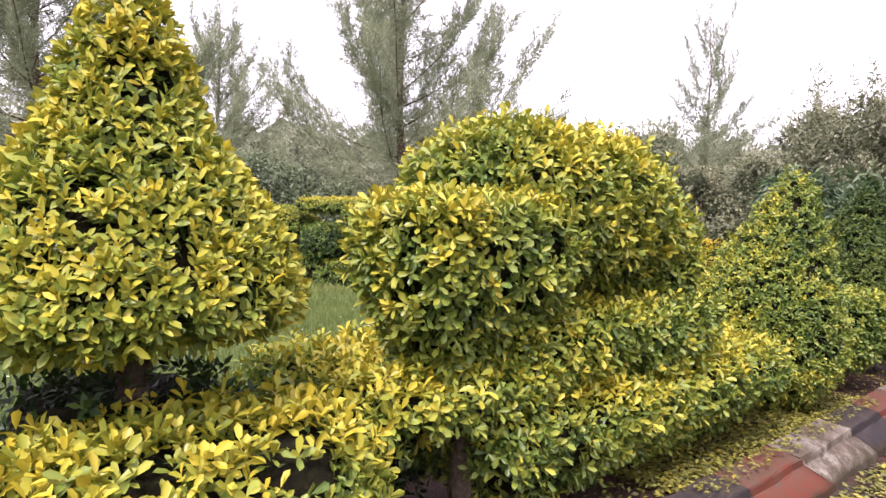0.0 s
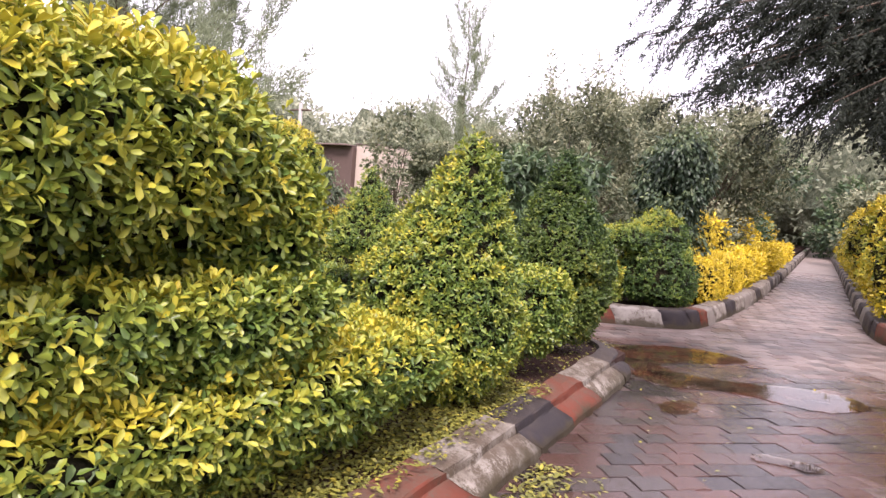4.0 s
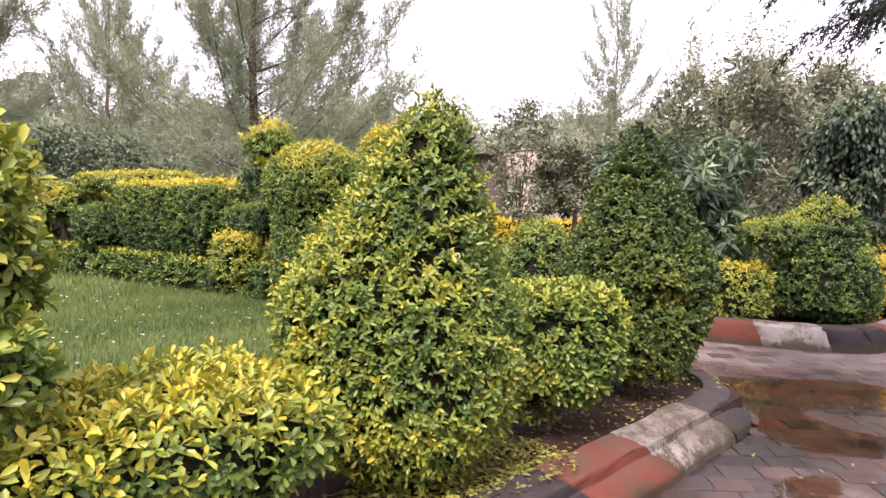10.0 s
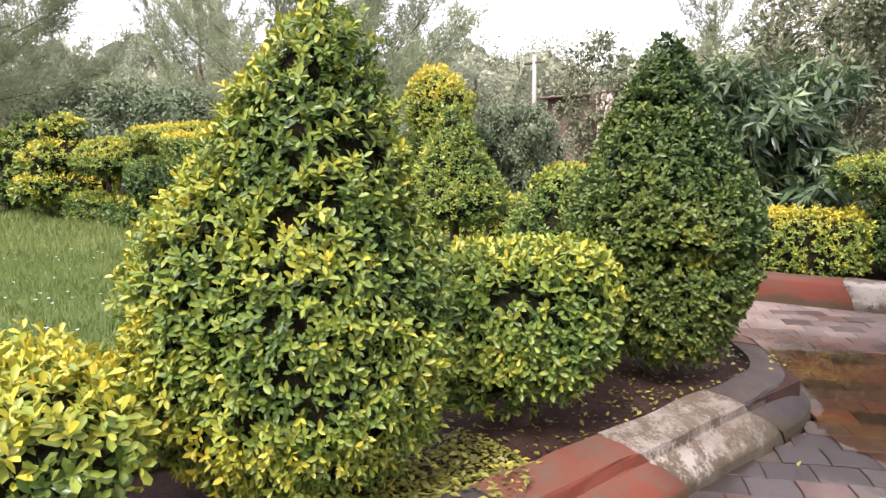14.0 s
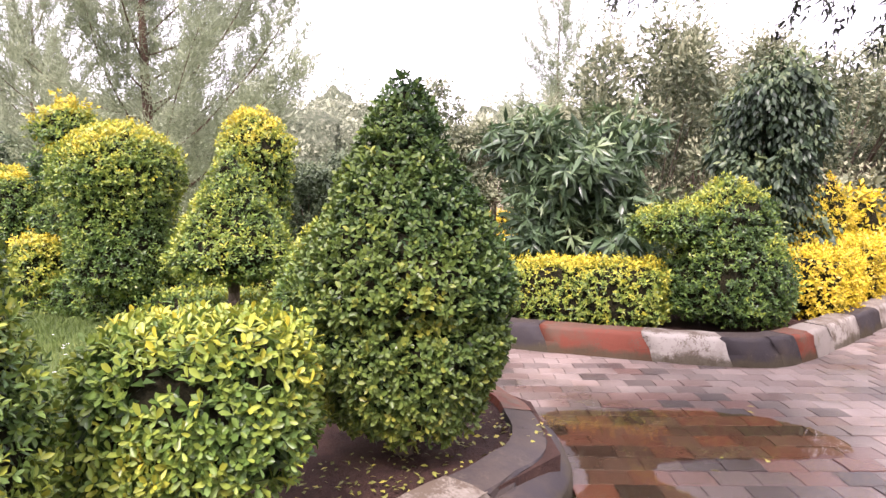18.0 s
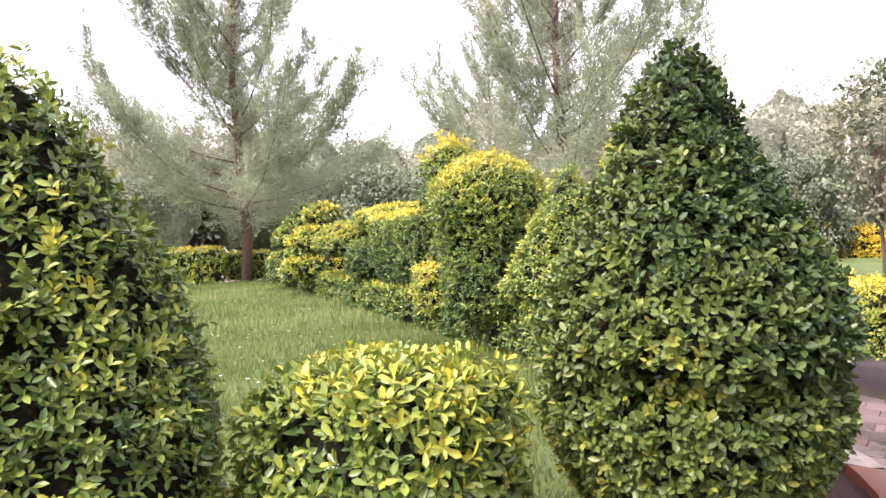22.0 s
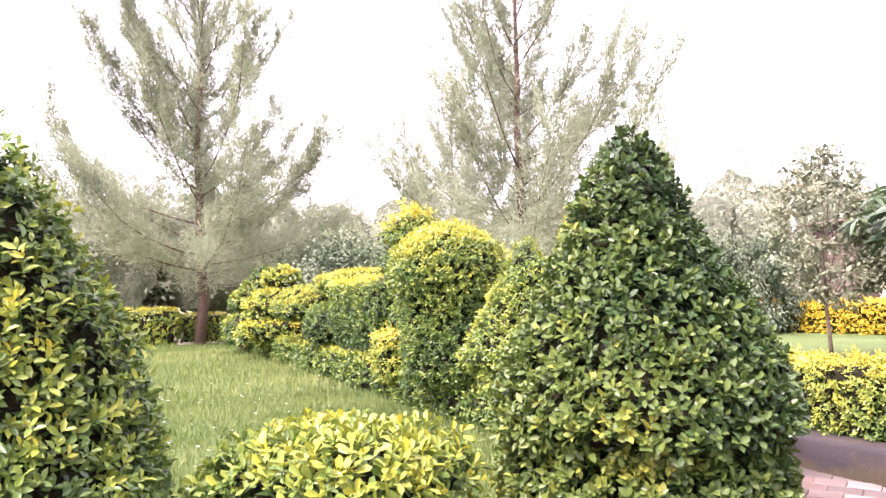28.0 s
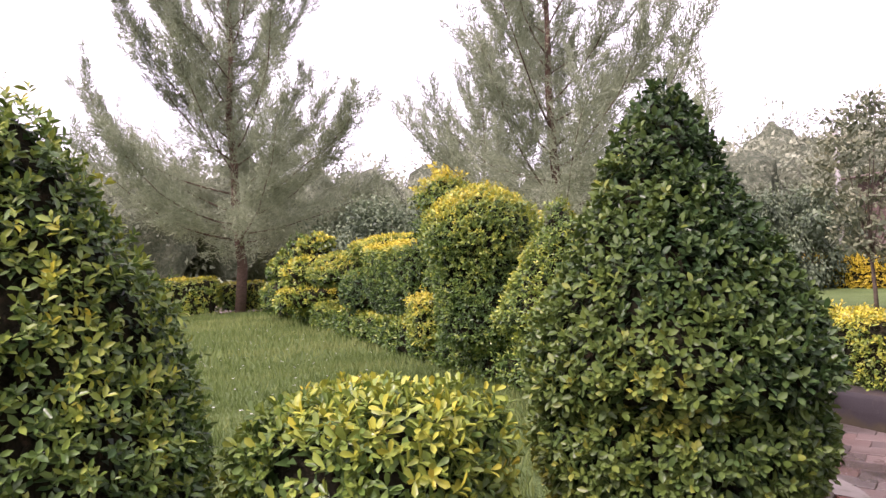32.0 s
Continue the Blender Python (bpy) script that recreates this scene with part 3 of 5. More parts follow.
def tube(points, radii, sides=8):
    bm = bmesh.new()
    pts = [Vector(p) for p in points]
    rings = []
    for i, p in enumerate(pts):
        d = (pts[min(i + 1, len(pts) - 1)] - pts[max(i - 1, 0)]).normalized()
        a = d.cross(Vector((0.3, 0.9, 0.2))).normalized()
        b = d.cross(a)
        rings.append([bm.verts.new(p + (a * math.cos(2 * math.pi * k / sides) + b * math.sin(2 * math.pi * k / sides)) * radii[i]) for k in range(sides)])
    for r0, r1 in zip(rings, rings[1:]):
        for k in range(sides):
            bm.faces.new((r0[k], r0[(k + 1) % sides], r1[(k + 1) % sides], r1[k])).smooth = True
    bm.faces.new(rings[0][::-1])
    bm.faces.new(rings[-1])
    return bm


def limb_path(start, direction, length, g, bend=0.25, rise=0.3, pieces=6):
    d = Vector(direction).normalized()
    p = Vector(start)
    pts = [p.copy()]
    for _ in range(pieces):
        d = (d + Vector(g.normal(0, bend / 2, 3)) + Vector((0, 0, rise / pieces))).normalized()
        p = p + d * length / pieces
        pts.append(p.copy())
    return pts


def casuarina(name, label, base, height, spread, count, seed, lean=(0, 0), first=0.18, mat=M_NEEDLE, trunk=None, limbs=40, category="tree", group="casuarina trees", needle=0.19):
    """A feathery tree: a straight stem, limbs that sweep outwards and up, and plumes of thin needles along them, soft and
    dense below, spiky and open towards the top."""
    g = np.random.default_rng(seed)
    root = thing(name, label, category, group)
    b = Vector(base)
    top = b + Vector((lean[0], lean[1], height))
    r0 = trunk or height * 0.014
    stem = [b.lerp(top, k / 8) + Vector((*g.normal(0, 0.03 * height / 8, 2), 0)) * (k > 0) for k in range(9)]
    trunk_part = part("trunk", tube(stem, [r0 * (1 - 0.115 * k) for k in range(9)], 9), M_BARK_RED, root)
    start, way, length, share = [], [], [], []
    for k in range(limbs):
        rel = min(1.0, max(0.0, (k + g.uniform(-0.4, 0.4)) / limbs)) ** 1.2
        p = b.lerp(top, first + (0.88 - first) * rel)
        a = k * 2.4 + g.normal(0, 0.35)
        out = spread * (1.0 - 0.50 * rel**1.3) * g.uniform(0.7, 1.2)
        d = Vector((math.cos(a), math.sin(a), 0.02 + 0.95 * rel + g.uniform(-0.12, 0.25)))
        pts = limb_path(p, d, out * 1.25, g, 0.16, 0.75 + 0.7 * rel, 7)
        part("limb", tube(pts, [r0 * 0.19 * (1 - 0.12 * i) * (1 - 0.4 * rel) for i in range(8)], 5), M_BARK_RED, trunk_part)
        twigs = int(30 - 8 * rel)
        for j in range(twigs):
            f = 0.12 + 0.88 * (j + g.random()) / twigs
            i = min(6, int(f * 7))
            q = pts[i].lerp(pts[i + 1], f * 7 - i)
            along = (pts[i + 1] - pts[i]).normalized()
            side = Vector(g.normal(0, 1, 3)).cross(along).normalized()
            start.append(tuple(q))
            way.append(tuple((along * (0.75 + 0.5 * f) + side * g.uniform(0.35, 1.0) + Vector((0, 0, 0.30 + 0.3 * rel - 0.35 * (1 - rel) * (1 - f)))).normalized()))
            length.append(spread * 0.30 * g.uniform(0.5, 1.2) * (1.05 - 0.45 * rel) * (1.1 - 0.35 * f))
            share.append((1.6 - 1.3 * rel**0.8) * (1.15 - 0.4 * f))
    for k in range(70):
        f = first * 0.85 + (0.72 - first) * k / 69
        a = k * 2.4 + g.normal(0, 0.4)
        start.append(tuple(b.lerp(top, f)))
        way.append(tuple(Vector((math.cos(a), math.sin(a), g.uniform(-0.35, 0.35))).normalized()))
        length.append(spread * g.uniform(0.2, 0.42) * (1.1 - 0.7 * f))
        share.append(1.5 - 1.1 * f)
    for k in range(26):
        f = 0.70 + 0.30 * k / 25
        start.append(tuple(b.lerp(top, f)))
        side = Vector((*g.normal(0, 1, 2), 0)).normalized()
        way.append(tuple((side * (1.0 - 0.8 * (k / 25)) + Vector((0, 0, 0.9))).normalized()))
        length.append(spread * 0.16 * g.uniform(0.7, 1.2))
        share.append(0.4)
    start, way, length, share = np.array(start), np.array(way), np.array(length), np.array(share)
    pick = np.repeat(np.arange(len(start)), np.maximum(4, (count * share / share.sum()).astype(int)))
    n = len(pick)
    f = g.random(n) ** 0.85
    bend = np.array([0, 0, 0.14]) * (f**2)[:, None] * length[pick][:, None]
    p = start[pick] + way[pick] * (f * length[pick])[:, None] + bend + g.normal(0, 1, (n, 3)) * (0.034 * spread / 3.5 * (1.35 - f) * (0.35 + 2.0 * share[pick] ** 1.5))[:, None]
    d = unit(way[pick] * 0.9 + g.normal(0, 0.6, (n, 3)) + np.array([0, 0, 0.12]))
    size = g.uniform(0.55, 1.25, n) * needle
    low = np.clip((b.z + height * 0.55 - p[:, 2]) / (height * 0.4), 0, 1)
    leaf_tone = np.clip(0.36 + 0.22 * low + 0.2 * ripple(p, 0.9) + 0.12 * (g.random(len(start))[pick] - 0.5) + g.normal(0, 0.10, n), 0, 1)
    leaves("foliage", p, d, g.normal(size=(n, 3)), size, leaf_tone, mat, root, BLADE, 1.3)
    return root


def broad_tree(name, label, base, height, spread, count, size, seed, mat, clumps=26, low=0.25, template=LEAF_PLAIN, hang=0.0, tall=1.0, trunk=None, category="tree", group="", wide=1.0, fuzz=0.32, bark=M_BARK, whorl=1, dense=0.3, lean=(0, 0), shoots=0):
    """A tree or tall shrub: trunk, limbs to each clump, and leaves gathered in uneven clumps, larger and darker within.
    whorl: leaves that share one twig tip; shoots: upright leafy shoots that stand out of the crown."""
    g = np.random.default_rng(seed)
    root = thing(name, label, category, group)
    b = Vector(base)
    r0 = trunk or max(0.03, height * 0.02)
    fork = b + Vector((g.normal(0, 0.05), g.normal(0, 0.05), height * low))
    trunk_part = part("trunk", tube([b, b.lerp(fork, 0.5) + Vector((0.02, -0.01, 0)), fork, fork + Vector((0, 0, height * 0.25))], [r0 * 1.15, r0, r0 * 0.85, r0 * 0.5], 9), bark, root)
    cen, rad = [], []
    for k in range(clumps):
        a = k * 2.4 + g.normal(0, 0.4)
        h = low + (0.90 - low) * (k + 0.5) / clumps
        rel = (h - low) / (1 - low)
        rr = spread * math.sqrt(max(0.05, 1 - (2 * rel - 0.75) ** 2 / 1.7)) * g.uniform(0.35, 0.95)
        c = b + Vector((math.cos(a) * rr + lean[0], math.sin(a) * rr + lean[1], height * h))
        cen.append(tuple(c))
        rad.append(spread * fuzz * g.uniform(0.7, 1.25))
        if k % 2 == 0:
            pts = limb_path(fork, (c - fork), (c - fork).length, g, 0.08, 0.0, 5)
            part("limb", tube(pts, [r0 * 0.45 * (1 - 0.15 * i) for i in range(6)], 5), bark, trunk_part)
    cen, rad = np.array(cen), np.array(rad)
    tips = count // whorl
    pick = g.choice(clumps, tips, p=rad**2 / (rad**2).sum())
    dirn = unit(g.normal(size=(tips, 3)))
    deep = g.random(tips) < dense
    rr = rad[pick] * np.where(deep, 0.65 * g.random(tips) ** 0.5, 0.55 + 0.55 * g.random(tips) ** 0.6)
    p = cen[pick] + dirn * rr[:, None] * np.array([1, 1, 0.8 * tall]) + g.normal(0, 0.03, (tips, 3))
    if shoots:
        k = g.choice(clumps, shoots, p=np.clip(cen[:, 2] - cen[:, 2].mean() * 0.8, 0.05, None) / np.clip(cen[:, 2] - cen[:, 2].mean() * 0.8, 0.05, None).sum())
        run = g.random((shoots, 26))
        tilt = unit(np.c_[g.normal(0, 0.22, (shoots, 2)), np.ones(shoots)])
        q = cen[k][:, None] + tilt[:, None] * (run * rad[k][:, None] * g.uniform(1.6, 2.9, shoots)[:, None])[:, :, None]
        q = (q + g.normal(0, 0.03, q.shape)).reshape(-1, 3)
        p = np.concatenate([p, q])
        dirn = np.concatenate([dirn, unit(g.normal(size=(len(q), 3)) + np.array([0, 0, 0.6]))])
        deep = np.concatenate([deep, np.zeros(len(q), bool)])
    p, dirn, deep = np.repeat(p, whorl, 0), np.repeat(dirn, whorl, 0), np.repeat(deep, whorl)
    n = len(p)
    p[:, 2] = np.maximum(p[:, 2], base[2] + 0.15)
    d = unit(dirn * (0.7 if whorl == 1 else 0.45) + g.normal(0, 0.5 if whorl == 1 else 0.7, (n, 3)) - np.array([0, 0, hang]))
    # Leaf colour is lighter on clump tops and darker deep inside.
    leaf_tone = np.clip(0.4 + 0.35 * dirn[:, 2] + 0.15 * ripple(p, 0.5) + g.normal(0, 0.12, n) - 0.3 * deep, 0, 1)
    leaves("crown", p, d, unit(dirn + g.normal(0, 0.4, (n, 3)) + np.array([0, 0, 0.3])), size * g.uniform(0.6, 1.25, n) * np.where(deep, 1.7, 1.0), leaf_tone, mat, root, template, wide)
    return root


def prism(name, outline, z0, z1, mat, parent=None, label=""):
    bm = bmesh.new()
    lo = [bm.verts.new((x, y, z0)) for x, y in outline]
    hi = [bm.verts.new((x, y, z1)) for x, y in outline]
    bm.faces.new(hi)
    bm.faces.new(lo[::-1])
    n = len(outline)
    for k in range(n):
        bm.faces.new((lo[k], lo[(k + 1) % n], hi[(k + 1) % n], hi[k]))
    bmesh.ops.recalc_face_normals(bm, faces=bm.faces)
    return part(name, bm, mat, parent, label)



def stepped(form, y0, y1, drop):
    """Lowers the upper half of a form by drop from y0 to y1 onwards."""
    v, f = form
    v = v.copy()
    z0, z1 = v[:, 2].min(), v[:, 2].max()
    k = np.clip((v[:, 1] - y0) / (y1 - y0), 0, 1)
    v[:, 2] -= drop * k * k * (3 - 2 * k) * np.clip((v[:, 2] - z0) / (z1 - z0) * 1.5 - 0.3, 0, 1)
    return v, f

# ---- ground, road, beds ----
def veer(y):
    """How far the road's one edge bends in past the junction."""
    return float(np.interp(y, [10.5, 15, 22, 40, 62], [0.0, 0.30, 0.48, 0.75, 1.15]))


def veer_right(y):
    """The same for the other edge."""
    return float(np.interp(y, [12, 18, 28, 62], [0.0, 0.02, 0.12, 0.35]))


RIGHT_BANK = [(1.30, 70), (1.14, 28), (1.03, 18), (1.02, 12), (1.12, 11.3), (1.5, 10.68), (2.6, 10.4), (9, 10.7), (9, 8.95), (2.1, 8.5), (1.35, 8.2), (1.0, 7.6), (0.92, 6.8), (0.92, -6)]


def sheet(name, x0, x1, y0, y1, z, mat, label, category, n=1):
    bm = bmesh.new()
    bmesh.ops.create_grid(bm, x_segments=n, y_segments=n, size=0.5)
    for v in bm.verts:
        v.co = Vector((x0 + (v.co.x + 0.5) * (x1 - x0), y0 + (v.co.y + 0.5) * (y1 - y0), z))
    return tagged(part(name, bm, mat), label, category, "", "structure")


sheet("ground", -900, 900, -900, 900, -0.06, M_GROUND, "rough grassy earth reaching to the horizon", "ground")
tagged(prism("road_bed", [(-0.9, -6), *[(x + 0.04, y) for x, y in RIGHT_BANK[::-1]], (-0.95 + veer(70), 70), (-0.95 + veer(22), 22), (-0.95, 10.3), (-1.4, 9.9), (-2.0, 9.7), (-3.4, 9.3), (-24, 6.4), (-24, 5.0), (-3.0, 8.05), (-1.7, 7.75), (-1.05, 7.1)], -0.055, -0.008, M_SAND), "dark damp sand in the joints under the paving", "road", "", "structure")

BED_Z = 0.17
tagged(prism("bed_soil", [(-1.18, -8), (-1.18, 7.0), (-1.75, 7.6), (-3.0, 7.9), (-21.0, 5.2), (-21.0, -8)], -0.05, BED_Z, M_SOIL), "dark damp garden soil inside the painted kerb", "soil", "", "structure")
tagged(prism("lawn", [(-2.35, -7), (-2.35, 3.2), (-2.0, 5.6), (-2.6, 7.2), (-3.2, 7.5), (-5.6, 7.2), (-9.2, 6.6), (-20.3, 4.7), (-20.3, -7)], BED_Z - 0.02, BED_Z + 0.03, M_LAWN), "short green lawn inside the clipped hedges", "lawn", "", "structure")
tagged(prism("far_bed_soil", [(-1.15 + veer(70), 70), (-1.15, 10.55), (-1.5, 10.05), (-2.1, 9.9), (-3.4, 9.5), (-24, 6.6), (-24, 30), (-8, 70)], -0.05, BED_Z, M_SOIL), "dark garden soil of the bed across the side path", "soil", "", "structure")
tagged(prism("far_lawn", [(-1.9 + veer(40), 40), (-1.9, 12.0), (-3.5, 10.6), (-20, 8.6), (-20, 40)], BED_Z - 0.02, BED_Z + 0.03, M_LAWN), "pale green lawn beyond the golden hedge", "lawn", "", "structure")
tagged(prism("roadside_bed_soil", [(1.1, -8), (12, -8), (12, 8.9), (2.1, 8.35), (1.45, 8.05), (1.15, 7.5), (1.1, 6.8)], -0.05, BED_Z, M_SOIL), "garden soil beside the paved road", "soil", "", "structure")
tagged(prism("roadside_bed_soil", [(1.2, 12), (1.3, 11.4), (1.62, 10.85), (2.7, 10.55), (12, 10.9), (12, 70), (1.5, 70), (1.3, 28)], -0.05, BED_Z, M_SOIL), "garden soil beside the paved road", "soil", "", "structure")
tagged(prism("dirt_path", [(-21.2, -8), (-21.2, 7.5), (-26.5, 9.5), (-26.5, -8)], -0.05, 0.19, M_PINK), "pale pinkish dirt path behind the lawn", "path", "", "structure")

KERB_STEPPED = [(0, -0.05), (0.006, 0.04), (0.022, 0.068), (0.070, 0.108), (0.118, 0.132), (0.126, 0.136), (0.131, 0.176), (0.139, 0.186), (0.20, 0.200), (0.30, 0.218), (0.31, -0.05)]
KERB_PLAIN = [(0, -0.05), (0.015, 0.10), (0.03, 0.20), (0.045, 0.228), (0.07, 0.24), (0.24, 0.245), (0.25, -0.05)]
kerb_mats = {"O": M_WHITE_OLD, "W": M_WHITE, "R": M_RED, "D": M_BLACK, "C": M_CONC}
kerb_words = {"O": "dirty flaking white paint", "W": "flaking white paint", "R": "faded red paint", "D": "black paint", "C": "bare grey concrete"}


def kerb(name, label, line, profile, marks, seed, slant=0.0):
    """A run of painted kerb stones along a line of the road-side foot; marks are (metres along, paint). slant: how far the
    painted edges lean along the run, for each metre of height."""
    g = np.random.default_rng(seed)
    root = tagged(new(name), label, "kerb", "", "structure")
    pts = [Vector((x, y, 0)) for x, y in line]
    for _ in range(2):
        pts = [pts[0]] + [q for p, r in zip(pts, pts[1:]) for q in (p.lerp(r, 0.25), p.lerp(r, 0.75))] + [pts[-1]]
    seg = [(b - a).length for a, b in zip(pts, pts[1:])]
    total = sum(seg)

    def spot(s):
        for a, b, l in zip(pts, pts[1:], seg):
            if s <= l + 1e-6:
                return a.lerp(b, max(0, s) / l)
            s -= l
        return pts[-1].copy()

    def frame_at(s):
        d = (spot(min(total, s + 0.22)) - spot(max(0, s - 0.22))).normalized()
        return spot(s), Vector((-d.y, d.x, 0))

    for (s0, paint), (s1, _) in zip(marks, marks[1:] + [(total, "")]):
        if s1 - s0 < 0.02:
            continue
        bm = bmesh.new()
        rings = []
        cuts = max(2, int((s1 - s0) / 0.12))
        jog = g.normal(0, 0.003, 2)
        for k in range(cuts + 1):
            s = s0 + 0.0008 + (s1 - s0 - 0.0016) * k / cuts
            ease = 0.0015 if k in (0, cuts) else 0
            ring = []
            for d, z in profile:
                jag = 0.016 * math.sin(d * 61 + z * 83 + (s0 if k == 0 else s1) * 7) if k in (0, cuts) else 0
                p, inward = frame_at(min(total, max(0.0, s + jag + slant * (0.12 - max(z, 0.0)))))
                wob = 0.006 * math.sin(s * 9.1 + d * 30) + g.normal(0, 0.0025)
                ring.append(bm.verts.new(p + inward * (d + jog[0] + wob + (ease if d < 0.1 else 0)) + Vector((0, 0, z + (jog[1] + g.normal(0, 0.0025) - ease) * (z > 0.05)))))
            rings.append(ring)
        m = len(profile)
        for a, b in zip(rings, rings[1:]):
            for k in range(m - 1):
                bm.faces.new((a[k], b[k], b[k + 1], a[k + 1])).smooth = 0 < k < 4
        bm.faces.new(rings[0])
        bm.faces.new(rings[-1][::-1])
        bmesh.ops.recalc_face_normals(bm, faces=bm.faces)
        part("kerb_stone", bm, kerb_mats[paint], root, kerb_words[paint])
    return root


def marks_from(y0, rows):
    return [(y - y0, c) for y, c in rows]


NEAR = [(-1.0, -6.0), (-1.02, 3.0), (-1.03, 6.65), (-1.13, 7.1), (-1.60, 7.62), (-2.30, 7.98), (-3.1, 8.05), (-20.8, 5.35)]
kerb("near_kerb", "stepped concrete kerb in worn red, white and black paint", NEAR, KERB_STEPPED,
     marks_from(-6, [(-6, "D"), (-4.6, "O"), (-3.8, "D"), (-3.1, "R"), (-2.3, "O"), (-1.5, "D"), (-0.8, "R"), (0.0, "O"), (0.75, "D"), (1.5, "O"), (2.1, "D"), (2.85, "R"), (3.52, "O"), (4.35, "D"), (4.98, "R"), (5.68, "O"), (6.5, "D"), (7.75, "R"), (8.45, "C"), (9.0, "D"), (9.8, "O"), (10.6, "D"), (11.6, "C"), (14, "D"), (17, "C"), (22, "D")]), 5, 1.0)
FAR = [(-22, 6.62), (-3.9, 9.22), (-3.0, 9.36), (-2.0, 9.68), (-1.4, 9.88), (-1.05, 10.15), (-0.93, 10.55), (-0.87 + veer(12.5), 12.5), (-0.86 + veer(15), 15), (-0.84 + veer(22), 22), (-0.84 + veer(40), 40), (-0.84 + veer(60), 60)]
_f0 = math.hypot(18.1, 2.6)
_seq = [(0, "C"), (_f0 - 6, "D"), (_f0 - 4, "W"), (_f0 - 3, "D"), (_f0 - 0.9, "D"), (_f0 - 0.1, "D"), (_f0 + 1.08, "R"), (_f0 + 1.98, "W"), (_f0 + 2.62, "D"), (_f0 + 3.02, "D"), (_f0 + 3.30, "R"), (_f0 + 3.6, "C")]
for k in range(56):
    _seq.append((_f0 + 4.0 + k * 0.75, "W" if k % 2 == 0 else ("D" if k % 4 == 1 else "C")))
kerb("far_kerb", "painted kerb round the bed across the side path", FAR, KERB_PLAIN, _seq, 6, 0.55)
kerb("roadside_kerb", "worn red and white kerb at the corner of the road", RIGHT_BANK[8:], KERB_STEPPED, [(0, "D"), (5.0, "C"), (6.6, "D"), (7.5, "R"), (8.6, "D"), (9.6, "W"), (10.3, "R"), (11.2, "D"), (12.0, "W"), (12.8, "R"), (13.6, "D"), (14.4, "W"), (16, "D"), (18, "W"), (20, "D")], 8)
_right = [(k * 0.8, "WDCD"[k % 4]) for k in range(72)] + [(57.9, "D"), (58.35, "R"), (58.9, "W"), (59.9, "D"), (61.5, "C")]
kerb("roadside_kerb", "painted kerb along the other side of the far road", RIGHT_BANK[:8], KERB_PLAIN, _right, 9)


# ---- clipped bushes along the road ----
H = "clipped bushes by the road"
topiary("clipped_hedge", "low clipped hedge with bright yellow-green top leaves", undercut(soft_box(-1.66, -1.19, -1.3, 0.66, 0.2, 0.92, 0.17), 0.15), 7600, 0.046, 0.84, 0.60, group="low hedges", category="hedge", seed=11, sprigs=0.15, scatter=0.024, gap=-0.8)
# Added dark body that stands in for the shaded hollow under the cone.
topiary("shade_filler", "dark filler bush added as shade under the tall cone", turned([(0.35, 0.2), (0.5, 0.3), (0.5, 0.7), (0.3, 0.98)]), 2200, 0.04, 0.2, 0.1, group=H, category="shrub", seed=9, place=(-1.9, 0.12, 0), fine=False)
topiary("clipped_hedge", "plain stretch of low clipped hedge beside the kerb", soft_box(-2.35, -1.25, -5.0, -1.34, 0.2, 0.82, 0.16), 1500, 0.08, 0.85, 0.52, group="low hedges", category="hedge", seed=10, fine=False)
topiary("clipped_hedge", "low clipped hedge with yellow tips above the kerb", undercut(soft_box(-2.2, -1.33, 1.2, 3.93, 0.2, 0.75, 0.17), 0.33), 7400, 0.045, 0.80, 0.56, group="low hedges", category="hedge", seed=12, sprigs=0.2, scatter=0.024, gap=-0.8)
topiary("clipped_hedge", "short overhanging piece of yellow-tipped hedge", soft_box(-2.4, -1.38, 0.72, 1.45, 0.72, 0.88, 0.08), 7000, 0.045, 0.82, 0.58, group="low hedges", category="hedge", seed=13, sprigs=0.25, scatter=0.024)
# Set back and thinned so its dark core paints the hole's shade.
topiary("clipped_hedge", "sparse green hedge foot under an overhang, coloured dark as shade", soft_box(-2.3, -1.85, 0.55, 1.4, 0.2, 0.58, 0.12), 1500, 0.04, 0.45, 0.3, group="low hedges", category="hedge", seed=8)
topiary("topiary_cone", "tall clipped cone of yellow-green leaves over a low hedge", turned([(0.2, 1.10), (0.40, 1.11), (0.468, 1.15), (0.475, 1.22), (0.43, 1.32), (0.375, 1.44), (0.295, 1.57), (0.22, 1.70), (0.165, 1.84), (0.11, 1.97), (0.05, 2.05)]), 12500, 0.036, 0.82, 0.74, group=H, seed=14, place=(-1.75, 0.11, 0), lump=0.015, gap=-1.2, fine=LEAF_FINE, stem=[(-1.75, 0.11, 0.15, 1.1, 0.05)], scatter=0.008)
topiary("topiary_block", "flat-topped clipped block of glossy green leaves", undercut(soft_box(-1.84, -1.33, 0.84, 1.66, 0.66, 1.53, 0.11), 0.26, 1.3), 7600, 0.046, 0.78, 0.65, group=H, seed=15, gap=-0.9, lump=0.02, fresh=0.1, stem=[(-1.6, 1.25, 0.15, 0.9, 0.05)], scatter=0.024)
